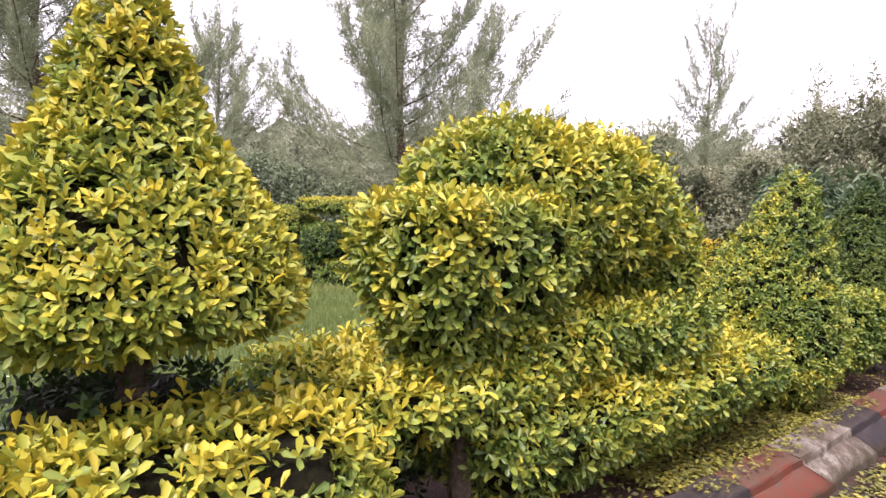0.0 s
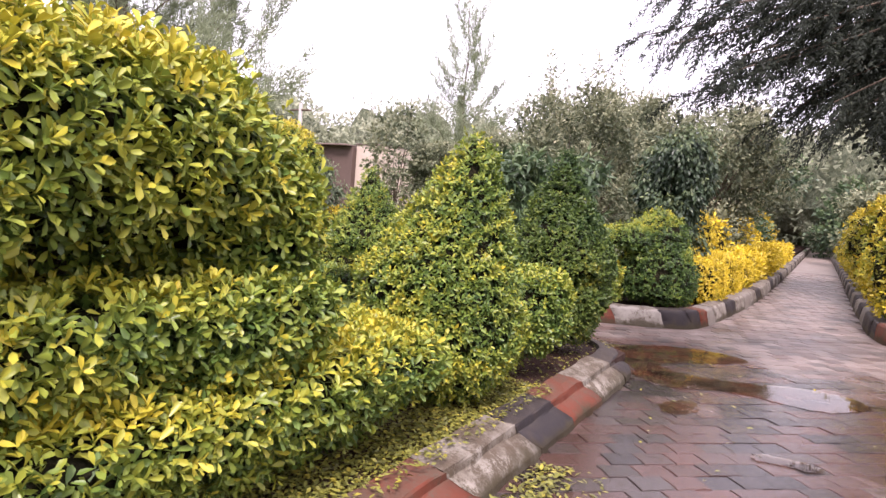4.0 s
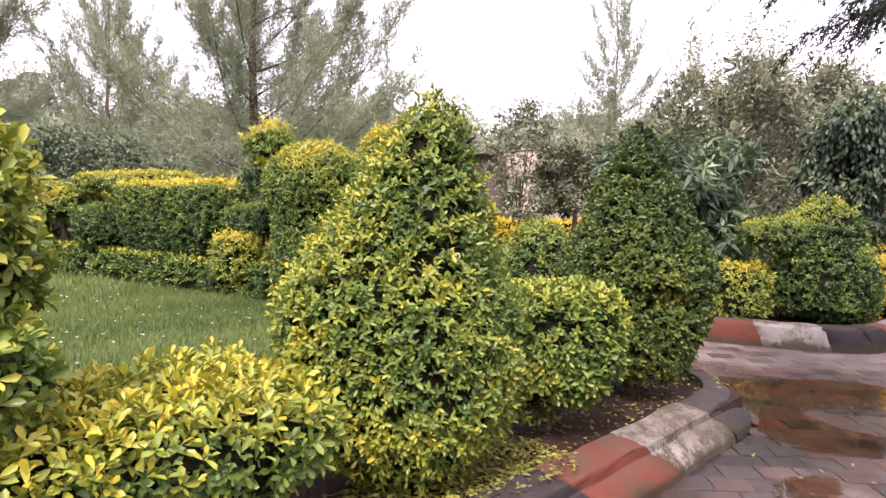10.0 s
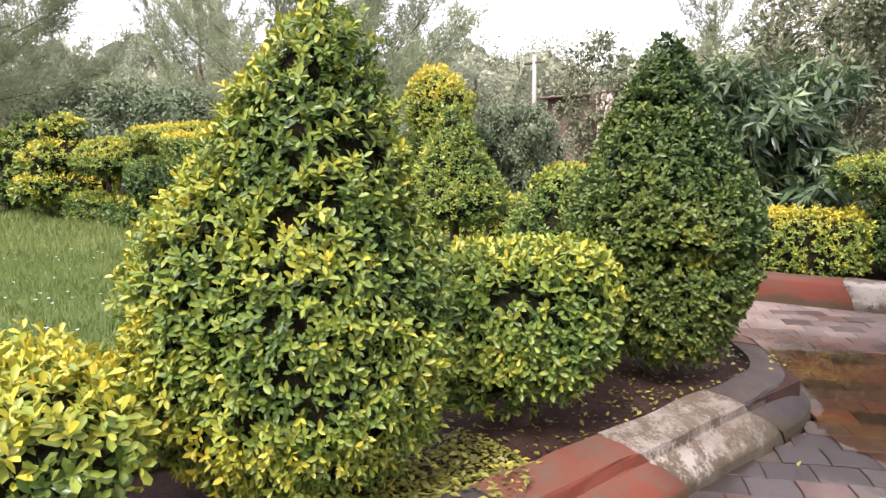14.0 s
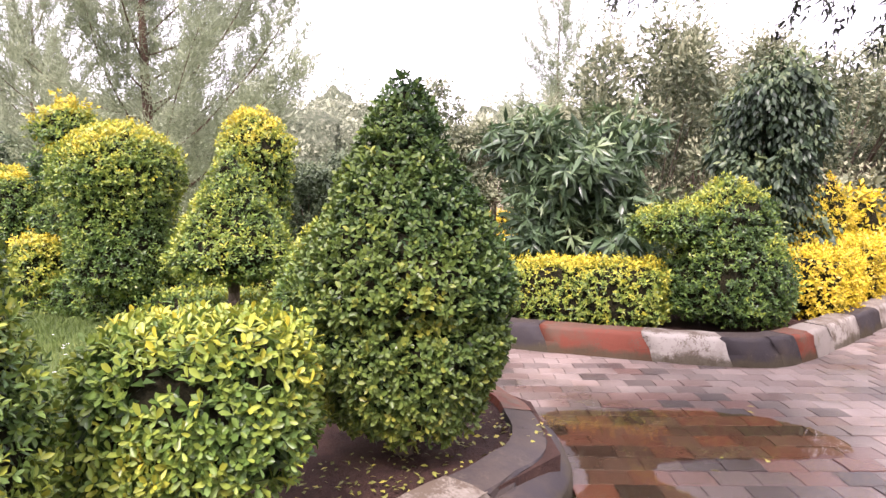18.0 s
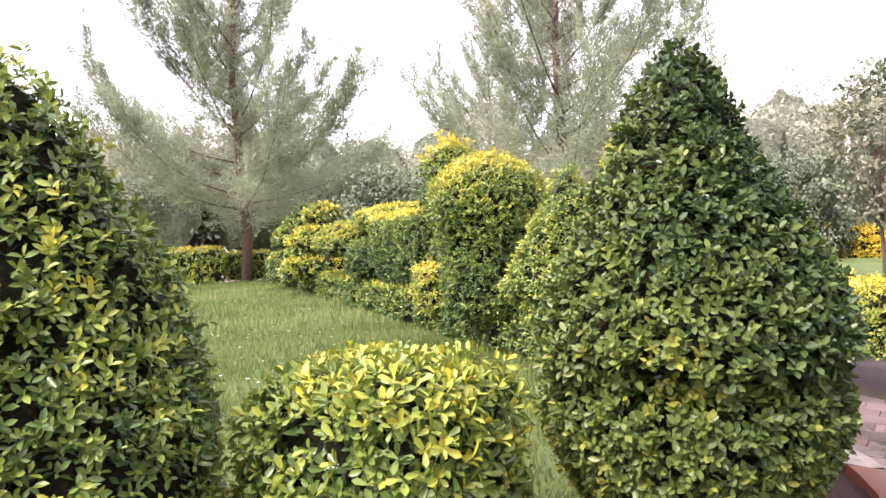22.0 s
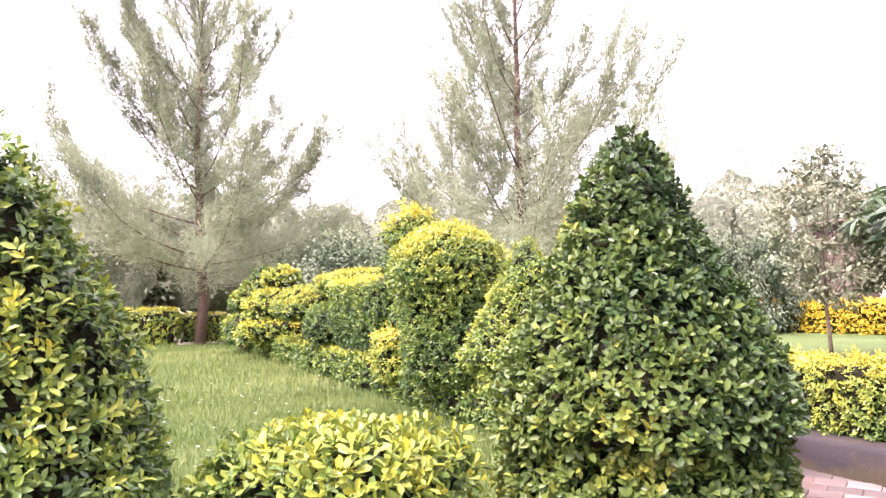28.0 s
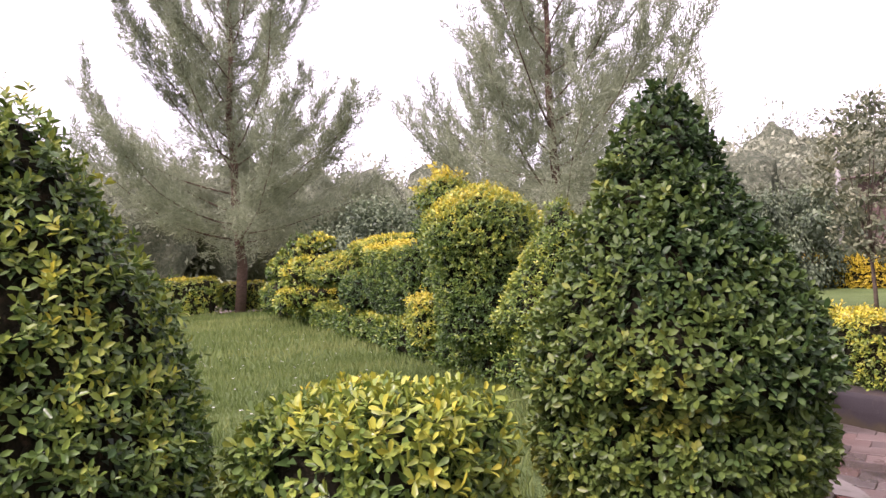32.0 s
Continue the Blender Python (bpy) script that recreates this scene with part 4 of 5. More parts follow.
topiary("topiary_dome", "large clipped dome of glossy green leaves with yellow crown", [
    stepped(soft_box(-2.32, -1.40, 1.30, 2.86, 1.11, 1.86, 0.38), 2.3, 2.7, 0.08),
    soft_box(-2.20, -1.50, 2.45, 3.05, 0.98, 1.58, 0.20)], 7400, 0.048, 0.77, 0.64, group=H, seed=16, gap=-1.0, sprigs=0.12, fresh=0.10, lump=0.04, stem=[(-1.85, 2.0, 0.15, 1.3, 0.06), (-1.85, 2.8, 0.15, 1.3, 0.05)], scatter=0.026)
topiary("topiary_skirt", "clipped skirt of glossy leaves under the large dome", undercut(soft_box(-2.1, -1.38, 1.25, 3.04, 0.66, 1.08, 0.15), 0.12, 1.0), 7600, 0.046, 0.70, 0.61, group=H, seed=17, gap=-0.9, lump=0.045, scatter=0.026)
# North leaves are shifted darker here to paint that side's shade.
topiary("topiary_cone", "clipped green cone with a yellow tip beside the kerb", skewed(turned([(0.26, 0.22), (0.42, 0.36), (0.50, 0.52), (0.535, 0.68), (0.54, 0.82), (0.525, 0.95), (0.475, 1.08), (0.415, 1.21), (0.335, 1.35), (0.255, 1.50), (0.175, 1.65), (0.10, 1.77), (0.04, 1.84)]), -0.15, -0.07, 0.95, 1.84), 11500, 0.032, 0.74, 0.54, group=H, seed=18, place=(-1.63, 4.53, 0), lump=0.035, gap=-0.75, sprigs=0.1, grow=-0.10, fresh=0.14, fine=LEAF_FINE, stem=[(-1.70, 4.49, 0.1, 0.6, 0.05)], scatter=0.018, thin=0.75, side_shade=0.08)
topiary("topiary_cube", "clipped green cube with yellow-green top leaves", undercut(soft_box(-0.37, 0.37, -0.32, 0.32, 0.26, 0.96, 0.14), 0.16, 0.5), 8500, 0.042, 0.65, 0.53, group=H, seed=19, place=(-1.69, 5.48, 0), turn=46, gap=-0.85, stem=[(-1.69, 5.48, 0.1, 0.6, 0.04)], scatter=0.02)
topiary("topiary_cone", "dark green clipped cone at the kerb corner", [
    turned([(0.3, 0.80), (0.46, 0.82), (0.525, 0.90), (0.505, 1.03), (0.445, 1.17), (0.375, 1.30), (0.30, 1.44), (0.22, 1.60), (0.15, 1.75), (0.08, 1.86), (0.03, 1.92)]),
    turned([(0.25, 0.27), (0.36, 0.36), (0.43, 0.49), (0.49, 0.63), (0.505, 0.74), (0.48, 0.82), (0.40, 0.88)])], 10500, 0.032, 0.60, 0.51, mat=M_FIG, group=H, seed=20, place=(-1.75, 6.53, 0), lump=0.022, gap=-0.9, grow=-0.24, side_shade=0.12, fresh=0.10, fine=LEAF_FINE, stem=[(-1.75, 6.53, 0.1, 0.9, 0.05)], wide=1.15, scatter=0.012)

# ---- hedge and bushes along the back of the lawn ----
B = "clipped bushes behind the lawn"


def row_y(x):
    return 7.35 + 0.17 * (x + 5.5)


_dir = math.degrees(math.atan(0.17))
for k, (x0, x1, zt, ty) in enumerate([(-3.6, -3.2, 0.5, 0.45), (-5.6, -3.6, 0.52, 0.5), (-8.0, -5.6, 0.62, 0.55), (-10.6, -8.0, 0.62, 0.6), (-13.6, -10.6, 0.66, 0.6), (-16.4, -13.6, 0.66, 0.6)]):
    xm = (x0 + x1) / 2
    topiary("lawn_hedge", "low clipped green hedge along the lawn edge", soft_box((x0 - x1) / 2, (x1 - x0) / 2, -0.38, 0.38, 0.2, zt, 0.1), 4200 if xm > -8 else 2600, 0.045 if xm > -8 else 0.06, ty + 0.06, 0.42, group="lawn hedges", category="hedge", fine=False, seed=30 + k, place=(xm, row_y(xm) + 0.08, 0), turn=_dir)
topiary("topiary_cone", "clipped green cone on a short stem behind the lawn", turned([(0.28, 0.74), (0.44, 0.79), (0.50, 0.88), (0.46, 1.0), (0.37, 1.18), (0.25, 1.4), (0.14, 1.6), (0.04, 1.76)]), 9000, 0.034, 0.64, 0.57, group=B, fine=False, seed=40, place=(-4.24, 7.18, 0), fresh=0.08, stem=[(-4.24, 7.18, 0.1, 0.8, 0.05)], lump=0.015)
topiary("topiary_drum", "round-topped clipped drum with a yellow crown", turned([(0.35, 0.5), (0.44, 0.6), (0.47, 0.9), (0.50, 1.2), (0.55, 1.38), (0.60, 1.55), (0.57, 1.72), (0.48, 1.87), (0.30, 2.0), (0.1, 2.07)]), 8500, 0.036, 0.76, 0.50, group=B, fine=False, seed=41, place=(-5.98, 7.09, 0), sprigs=0.2, fresh=0.08, grow=0.10, stem=[(-5.98, 7.09, 0.1, 0.7, 0.06)], lump=0.025)
topiary("tiered_shrub", "yellow ball of loose sprigs above a green tier", [turned([(0.12, 1.84), (0.27, 1.92), (0.31, 2.06), (0.22, 2.22), (0.05, 2.36)]), turned([(0.1, 1.42), (0.27, 1.52), (0.31, 1.66), (0.25, 1.8), (0.1, 1.88)])], 6500, 0.042, 0.86, 0.40, group=B, category="shrub", fine=False, seed=42, place=(-6.63, 6.88, 0), lump=0.05, scatter=0.05, sprigs=0.3, grow=0.75, stem=[(-6.6, 7.0, 0.1, 1.5, 0.022)])
topiary("topiary_dome", "small clipped green dome beside the dark cone", turned([(0.28, 0.22), (0.42, 0.4), (0.46, 0.65), (0.42, 0.88), (0.32, 1.08), (0.19, 1.22), (0.06, 1.28)]), 5200, 0.042, 0.60, 0.46, group=B, fine=False, seed=43, place=(-2.97, 7.20, 0), fresh=0.1, lump=0.02)
topiary("topiary_block", "clipped block with a golden flat top behind the lawn", undercut(soft_box(-1.1, 1.1, -0.42, 0.42, 0.62, 1.64, 0.14), 0.12, 1.2), 5200, 0.042, 0.92, 0.42, group=B, fine=False, seed=44, place=(-8.9, row_y(-8.9) + 0.15, 0), turn=_dir, fresh=0.08, grow=0.32, sprigs=0.15, stem=[(-9.3, row_y(-9.3) + 0.2, 0.1, 0.8, 0.05), (-8.5, row_y(-8.5) + 0.2, 0.1, 0.8, 0.05)])
topiary("topiary_ball", "dark green clipped lump on bare stems beside the block", turned([(0.3, 0.62), (0.5, 0.72), (0.56, 0.95), (0.5, 1.16), (0.3, 1.3)]), 4500, 0.045, 0.44, 0.30, group=B, fine=False, seed=56, place=(-10.55, row_y(-10.55) + 0.1, 0), stem=[(-10.55, row_y(-10.55) + 0.1, 0.1, 0.8, 0.05)])
topiary("topiary_ball", "green clipped lump between the block and the drum", soft_box(-0.46, 0.46, -0.34, 0.34, 0.90, 1.33, 0.18), 5000, 0.042, 0.5, 0.36, group=B, fine=False, seed=57, place=(-7.4, row_y(-7.4) + 0.2, 0), turn=_dir, stem=[(-7.2, row_y(-7.2) + 0.1, 0.1, 1.0, 0.028)])
topiary("golden_hedge", "small golden clipped hedge among the green", soft_box(-0.28, 0.28, -0.24, 0.24, 0.4, 0.98, 0.10), 5000, 0.042, 0.95, 0.72, group=B, category="hedge", fine=False, seed=45, place=(-7.28, row_y(-7.28) - 0.2, 0), turn=_dir, sprigs=0.3)
topiary("topiary_mushroom", "mushroom-shaped clipped bush on bare stems", turned([(0.3, 1.04), (0.7, 1.06), (0.84, 1.16), (0.80, 1.32), (0.62, 1.5), (0.3, 1.62), (0.05, 1.66)]), 3600, 0.05, 0.72, 0.55, group=B, fine=False, seed=46, place=(-12.05, row_y(-12.05) + 0.15, 0), stem=[(-12.3, row_y(-12.3), 0.1, 1.1, 0.05), (-11.75, row_y(-11.75), 0.1, 1.1, 0.05), (-11.95, row_y(-11.95) + 0.3, 0.1, 1.1, 0.04)])
topiary("topiary_slab", "thin flat clipped canopy joining the bushes", soft_box(-1.15, 1.15, -0.45, 0.45, 1.54, 1.77, 0.1), 4600, 0.045, 0.86, 0.5, group=B, fine=False, seed=47, place=(-10.4, row_y(-10.4) + 0.35, 0), turn=_dir, stem=[(-9.9, row_y(-9.9) + 0.4, 0.1, 1.6, 0.05)])
topiary("topiary_tiers", "tiered yellow-green clipped bush", turned([(0.3, 0.5), (0.85, 0.6), (0.9, 0.85), (0.6, 0.95), (0.62, 1.1), (0.75, 1.25), (0.6, 1.5), (0.35, 1.62), (0.3, 1.75), (0.4, 1.9), (0.1, 2.1)]), 1200, 0.08, 0.85, 0.6, group=B, fine=False, seed=48, place=(-14.2, row_y(-14.2), 0), lump=0.07)
topiary("topiary_tiers", "tiered green clipped bush at the end of the row", turned([(0.3, 0.3), (0.9, 0.5), (0.9, 0.9), (0.65, 1.1), (0.7, 1.4), (0.4, 1.8), (0.1, 2.2)]), 1100, 0.085, 0.6, 0.4, group=B, fine=False, seed=49, place=(-16.2, row_y(-16.2), 0), lump=0.08)
for k, y in enumerate((-4.5, -2.3, -0.1, 2.1)):
    topiary("lawn_hedge", "golden green hedge at the far end of the lawn", soft_box(-0.5, 0.5, -1.15, 1.15, 0.2, 1.25, 0.15), 900, 0.09, 0.85, 0.62, mat=M_HEDGE, group="lawn hedges", category="hedge", fine=False, seed=50 + k, place=(-20.6, y, 0), turn=4)
topiary("lawn_hedge", "golden green hedge behind the casuarina trunk", soft_box(-0.4, 0.4, -0.66, 0.66, 0.2, 1.08, 0.15), 1800, 0.06, 0.85, 0.62, group="lawn hedges", category="hedge", fine=False, seed=58, place=(-21.05, 3.95, 0), turn=4)

# ---- the bed across the side path ----
G = "bushes across the side path"
topiary("topiary_dome", "layered green dome with a flat yellow-green brim on one side", [
    turned([(0.45, 0.24), (0.58, 0.32), (0.61, 0.55), (0.54, 0.80), (0.45, 1.0), (0.44, 1.12), (0.34, 1.32), (0.16, 1.50), (0.04, 1.56)]),
    moved(turned([(0.22, 0.97), (0.42, 0.99), (0.48, 1.07), (0.42, 1.20), (0.20, 1.32)]), -0.32, -0.26)], 7500, 0.036, 0.68, 0.37, group=G, fine=False, seed=60, place=(-1.76, 10.82, 0), lump=0.05, scatter=0.035, sprigs=0.3, fresh=0.1)
for k, (x, y, half, a) in enumerate([(-2.78, 10.08, 0.72, 22), (-4.55, 9.62, 1.1, 9), (-6.9, 9.28, 1.25, 8), (-9.7, 8.9, 1.5, 8)]):
    topiary("golden_hedge", "low hedge of yellow and green leaves above the kerb", soft_box(-half, half, -0.3, 0.3, 0.2, 0.76, 0.10), 6200, 0.036, 0.88, 0.66, group="golden hedges", category="hedge", fine=False, seed=62 + k, place=(x, y, 0), turn=a, sprigs=0.25, scatter=0.035, fresh=0.1, grow=0.25)
for k in range(4):
    topiary("golden_hedge", "clipped golden hedge beyond the pale lawn", soft_box(-1.5, 1.5, -0.35, 0.35, 0.15, 1.0, 0.12), 2400, 0.06, 0.95, 0.75, mat=M_GOLD, group="golden hedges", category="hedge", fine=False, seed=70 + k, place=(-16.2 + 2.9 * k, 18.9 + 0.78 * k, 0), turn=15, sprigs=0.2, scatter=0.05)
for k in range(9):
    y = 12.3 + 1.55 * k if k < 6 else 21 + 4.5 * (k - 6)
    ln = 0.75 if k < 6 else 2.1
    topiary("golden_hedge", "bright golden hedge along the road kerb", soft_box(-0.36, 0.36, -ln, ln, 0.2, 0.8 + 0.06 * math.sin(k * 2.3), 0.14), 3800 if k < 2 else 1700 if k < 3 else 700, 0.04 if k < 2 else 0.06 if k < 3 else 0.1, 0.98, 0.82, mat=M_GOLD, group="golden hedges", category="hedge", fine=False, seed=80 + k, place=(-1.45 + veer(y), y, 0), sprigs=0.25, scatter=0.05)
for k, (x, y, h, r) in enumerate([(-1.75, 12.9, 1.35, 0.45), (-1.7, 14.6, 1.65, 0.42), (-1.9, 17.2, 1.5, 0.5), (-1.9, 20.5, 1.9, 0.7), (-2.0, 25, 1.9, 0.8), (-2.0, 30, 2.2, 0.9)]):
    topiary("golden_shrub", "loose golden shrub rising from the roadside hedge", turned([(r * 0.5, 0.3), (r, 0.6), (r * 0.95, h * 0.6), (r * 0.6, h * 0.85), (0.08, h)]), 3400 if k < 2 else 500, 0.043 if k < 2 else 0.12, 0.95, 0.7, mat=M_GOLD, group="golden shrubs", category="shrub", fine=False, seed=95 + k, place=(x, y, 0), lump=0.10, scatter=0.07)
for k in range(10):
    y = 13.2 + 3.4 * k
    topiary("golden_hedge", "golden green hedge on the other side of the road", soft_box(-0.32, 0.45, -1.6, 1.6, 0.2, 0.85 + 0.1 * math.sin(k * 1.7), 0.14), 700, 0.09, 0.9, 0.6, mat=M_GOLD, group="golden hedges", category="hedge", fine=False, seed=110 + k, place=(1.50 + veer_right(y), y, 0), scatter=0.05)
for k in range(6):
    y = 12.9 + 3.2 * k
    topiary("golden_shrub", "golden shrub on the other side of the road", turned([(0.3, 0.3), (0.6, 0.7), (0.62, 1.3), (0.42, 1.9), (0.08, 2.4)]), 1000, 0.085, 0.85, 0.45, mat=M_GOLD, group="golden shrubs", category="shrub", fine=False, seed=130 + k, place=(1.62 + veer_right(y), y, 0), lump=0.10, scatter=0.07)
topiary("golden_spire", "yellow-green clipped spire across the side path", turned([(0.15, 0.5), (0.36, 0.8), (0.42, 1.2), (0.42, 1.6), (0.46, 1.85), (0.48, 2.08), (0.38, 2.34), (0.22, 2.52), (0.05, 2.62)]), 3800, 0.05, 0.88, 0.56, group=G, fine=False, seed=140, place=(-7.68, 9.72, 0), lump=0.07, scatter=0.05, sprigs=0.4, stem=[(-7.68, 9.72, 0.1, 0.7, 0.05)], grow=0.15)

# ---- trees ----
T = "background trees"
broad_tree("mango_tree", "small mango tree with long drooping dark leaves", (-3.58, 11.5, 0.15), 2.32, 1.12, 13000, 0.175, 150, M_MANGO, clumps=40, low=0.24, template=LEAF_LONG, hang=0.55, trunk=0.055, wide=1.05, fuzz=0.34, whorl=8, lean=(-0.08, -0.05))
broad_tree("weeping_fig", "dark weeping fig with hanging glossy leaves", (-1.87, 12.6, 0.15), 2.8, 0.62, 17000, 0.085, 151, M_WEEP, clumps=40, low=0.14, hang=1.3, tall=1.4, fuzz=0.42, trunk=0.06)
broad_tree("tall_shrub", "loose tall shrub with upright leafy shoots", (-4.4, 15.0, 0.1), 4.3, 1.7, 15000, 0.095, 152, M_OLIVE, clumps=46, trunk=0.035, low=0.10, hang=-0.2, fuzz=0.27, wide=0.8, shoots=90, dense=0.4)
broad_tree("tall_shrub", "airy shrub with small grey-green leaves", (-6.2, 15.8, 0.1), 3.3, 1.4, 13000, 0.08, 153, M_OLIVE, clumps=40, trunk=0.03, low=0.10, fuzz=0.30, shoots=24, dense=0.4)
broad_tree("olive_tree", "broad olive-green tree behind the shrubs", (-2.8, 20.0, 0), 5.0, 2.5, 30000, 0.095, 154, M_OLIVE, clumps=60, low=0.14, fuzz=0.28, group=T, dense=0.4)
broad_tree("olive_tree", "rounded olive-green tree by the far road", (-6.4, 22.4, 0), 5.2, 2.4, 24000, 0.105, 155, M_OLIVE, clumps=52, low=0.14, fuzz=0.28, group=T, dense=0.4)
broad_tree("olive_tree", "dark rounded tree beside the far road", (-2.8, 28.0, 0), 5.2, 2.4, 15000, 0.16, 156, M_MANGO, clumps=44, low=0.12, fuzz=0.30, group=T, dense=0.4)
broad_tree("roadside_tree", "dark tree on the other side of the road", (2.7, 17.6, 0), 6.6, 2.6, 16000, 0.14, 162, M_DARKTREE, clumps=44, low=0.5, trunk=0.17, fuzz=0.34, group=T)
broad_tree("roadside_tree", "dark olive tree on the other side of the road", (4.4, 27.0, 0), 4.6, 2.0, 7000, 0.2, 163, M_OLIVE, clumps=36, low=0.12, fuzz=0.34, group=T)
broad_tree("olive_tree", "tree closing the end of the road, haze painted into its leaves", (0.9, 68.0, 0), 7.0, 4.0, 9000, 0.4, 164, M_FAR, clumps=36, low=0.08, fuzz=0.36, group=T)
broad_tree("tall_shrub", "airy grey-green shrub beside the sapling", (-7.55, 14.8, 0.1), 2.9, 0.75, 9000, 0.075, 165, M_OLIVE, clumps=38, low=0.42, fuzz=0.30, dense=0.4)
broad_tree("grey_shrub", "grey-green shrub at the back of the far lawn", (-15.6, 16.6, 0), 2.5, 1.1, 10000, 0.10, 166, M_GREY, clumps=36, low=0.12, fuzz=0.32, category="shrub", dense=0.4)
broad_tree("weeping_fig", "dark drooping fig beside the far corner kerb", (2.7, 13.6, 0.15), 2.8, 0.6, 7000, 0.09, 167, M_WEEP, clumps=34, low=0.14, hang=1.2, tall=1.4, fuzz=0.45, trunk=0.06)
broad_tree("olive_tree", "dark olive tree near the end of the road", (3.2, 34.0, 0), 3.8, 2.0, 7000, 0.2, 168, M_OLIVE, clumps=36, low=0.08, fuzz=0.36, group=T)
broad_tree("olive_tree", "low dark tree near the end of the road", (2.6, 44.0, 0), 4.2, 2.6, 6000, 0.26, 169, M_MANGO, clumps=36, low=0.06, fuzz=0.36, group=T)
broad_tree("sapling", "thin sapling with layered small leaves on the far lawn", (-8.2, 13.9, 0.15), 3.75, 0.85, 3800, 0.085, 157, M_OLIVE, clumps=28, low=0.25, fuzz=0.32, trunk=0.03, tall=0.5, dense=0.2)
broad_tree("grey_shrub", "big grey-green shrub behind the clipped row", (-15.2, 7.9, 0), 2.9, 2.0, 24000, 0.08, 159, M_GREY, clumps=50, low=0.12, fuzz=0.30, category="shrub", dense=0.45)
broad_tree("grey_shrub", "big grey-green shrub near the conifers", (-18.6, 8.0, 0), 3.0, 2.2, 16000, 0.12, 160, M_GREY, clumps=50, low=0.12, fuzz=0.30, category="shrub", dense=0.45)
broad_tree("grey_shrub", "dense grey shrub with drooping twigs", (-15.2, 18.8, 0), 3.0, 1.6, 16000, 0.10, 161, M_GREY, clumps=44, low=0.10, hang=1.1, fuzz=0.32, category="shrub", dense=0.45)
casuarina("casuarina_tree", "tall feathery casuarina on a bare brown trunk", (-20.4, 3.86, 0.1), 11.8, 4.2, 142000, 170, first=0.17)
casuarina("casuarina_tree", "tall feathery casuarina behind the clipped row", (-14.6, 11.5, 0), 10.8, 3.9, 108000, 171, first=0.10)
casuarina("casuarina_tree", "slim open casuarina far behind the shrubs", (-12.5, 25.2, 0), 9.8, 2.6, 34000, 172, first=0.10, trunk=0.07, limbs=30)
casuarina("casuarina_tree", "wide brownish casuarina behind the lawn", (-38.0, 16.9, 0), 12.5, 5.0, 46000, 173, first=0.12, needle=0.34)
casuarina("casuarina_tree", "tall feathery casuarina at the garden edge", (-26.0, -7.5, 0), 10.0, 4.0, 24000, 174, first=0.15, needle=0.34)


def overhanging_tree():
    g = np.random.default_rng(180)
    root = thing("overhanging_tree", "dark tree whose drooping branches hang over the road", "tree")
    b = Vector((3.4, 9.4, 0.1))
    fork = Vector((3.2, 9.2, 3.0))
    trunk_part = part("trunk", tube([b, (3.35, 9.35, 1.2), (3.25, 9.3, 2.2), fork, (3.1, 9.1, 5.0)], [0.2, 0.17, 0.15, 0.13, 0.06], 10), M_BARK, root)
    start, way = [], []
    for e in [(-1.14, 7.22, 3.66), (-1.16, 7.12, 3.39), (-1.4, 7.33, 3.12), (-1.07, 7.16, 2.99), (-0.89, 7.1, 3.26), (-0.65, 7.33, 3.36), (-0.53, 7.69, 3.14), (-0.97, 7.61, 2.61), (-0.78, 7.59, 2.78), (-0.51, 7.21, 2.87), (-0.27, 7.43, 3.33), (0.03, 7.24, 3.41), (-0.07, 7.17, 3.12), (-0.53, 7.12, 2.72), (-0.31, 7.2, 2.77), (-0.11, 7.7, 2.61), (-0.22, 7.63, 2.4), (0.08, 7.61, 2.61), (0.11, 7.61, 2.26), (0.27, 7.19, 2.47), (0.21, 7.27, 2.96), (0.6, 7.6, 2.45), (0.5, 7.9, 2.9), (1.0, 7.4, 2.7), (1.3, 7.9, 2.5), (0.2, 8.2, 2.6), (0.7, 8.3, 3.3), (1.8, 8.3, 3.1), (4.6, 9.0, 3.4), (4.2, 10.8, 3.6), (3.0, 11.0, 3.4)]:
        e = Vector(e)
        mid = fork.lerp(e, 0.5) + Vector((0, 0, 0.5))
        pts = [fork.copy(), fork.lerp(mid, 0.5) + Vector((0, 0, 0.12)), mid, mid.lerp(e, 0.5) + Vector((0, 0, 0.10)), e]
        part("limb", tube(pts, [0.05, 0.038, 0.026, 0.014, 0.005], 6), M_BARK, trunk_part)
        out = (e - mid).normalized()
        for k in range(54):
            f = 0.30 + 0.70 * (k + g.random()) / 54
            i = min(3, int(f * 4))
            q = pts[i].lerp(pts[i + 1], f * 4 - i)
            side = out.cross(Vector((0, 0, 1))).normalized() * (1 if k % 2 else -1)
            start.append(tuple(q + Vector(g.normal(0, 0.04, 3))))
            way.append(tuple((out * g.uniform(0.5, 1.1) + side * g.uniform(0.1, 0.9) + Vector((0, 0, g.uniform(-0.55, 0.15)))).normalized()))
    start, way = np.array(start), np.array(way)
    twigs, each = len(start), 92
    k = np.repeat(np.arange(twigs), each)
    f = np.tile(np.arange(each) / each, twigs)
    reach = g.uniform(0.22, 0.46, twigs)[k]
    p = start[k] + way[k] * (f * reach)[:, None] - np.array([0, 0, 0.20]) * (f**2)[:, None] + g.normal(0, 0.016, (len(k), 3))
    lie = unit(np.cross(way[k], g.normal(0, 0.5, (len(k), 3)) + np.array([0, 0, 1.0])))
    d = unit(way[k] * 0.55 + lie * np.where(np.arange(len(k)) % 2, 1, -1)[:, None] * 0.7 - np.array([0, 0, 0.55]) + g.normal(0, 0.22, (len(k), 3)))
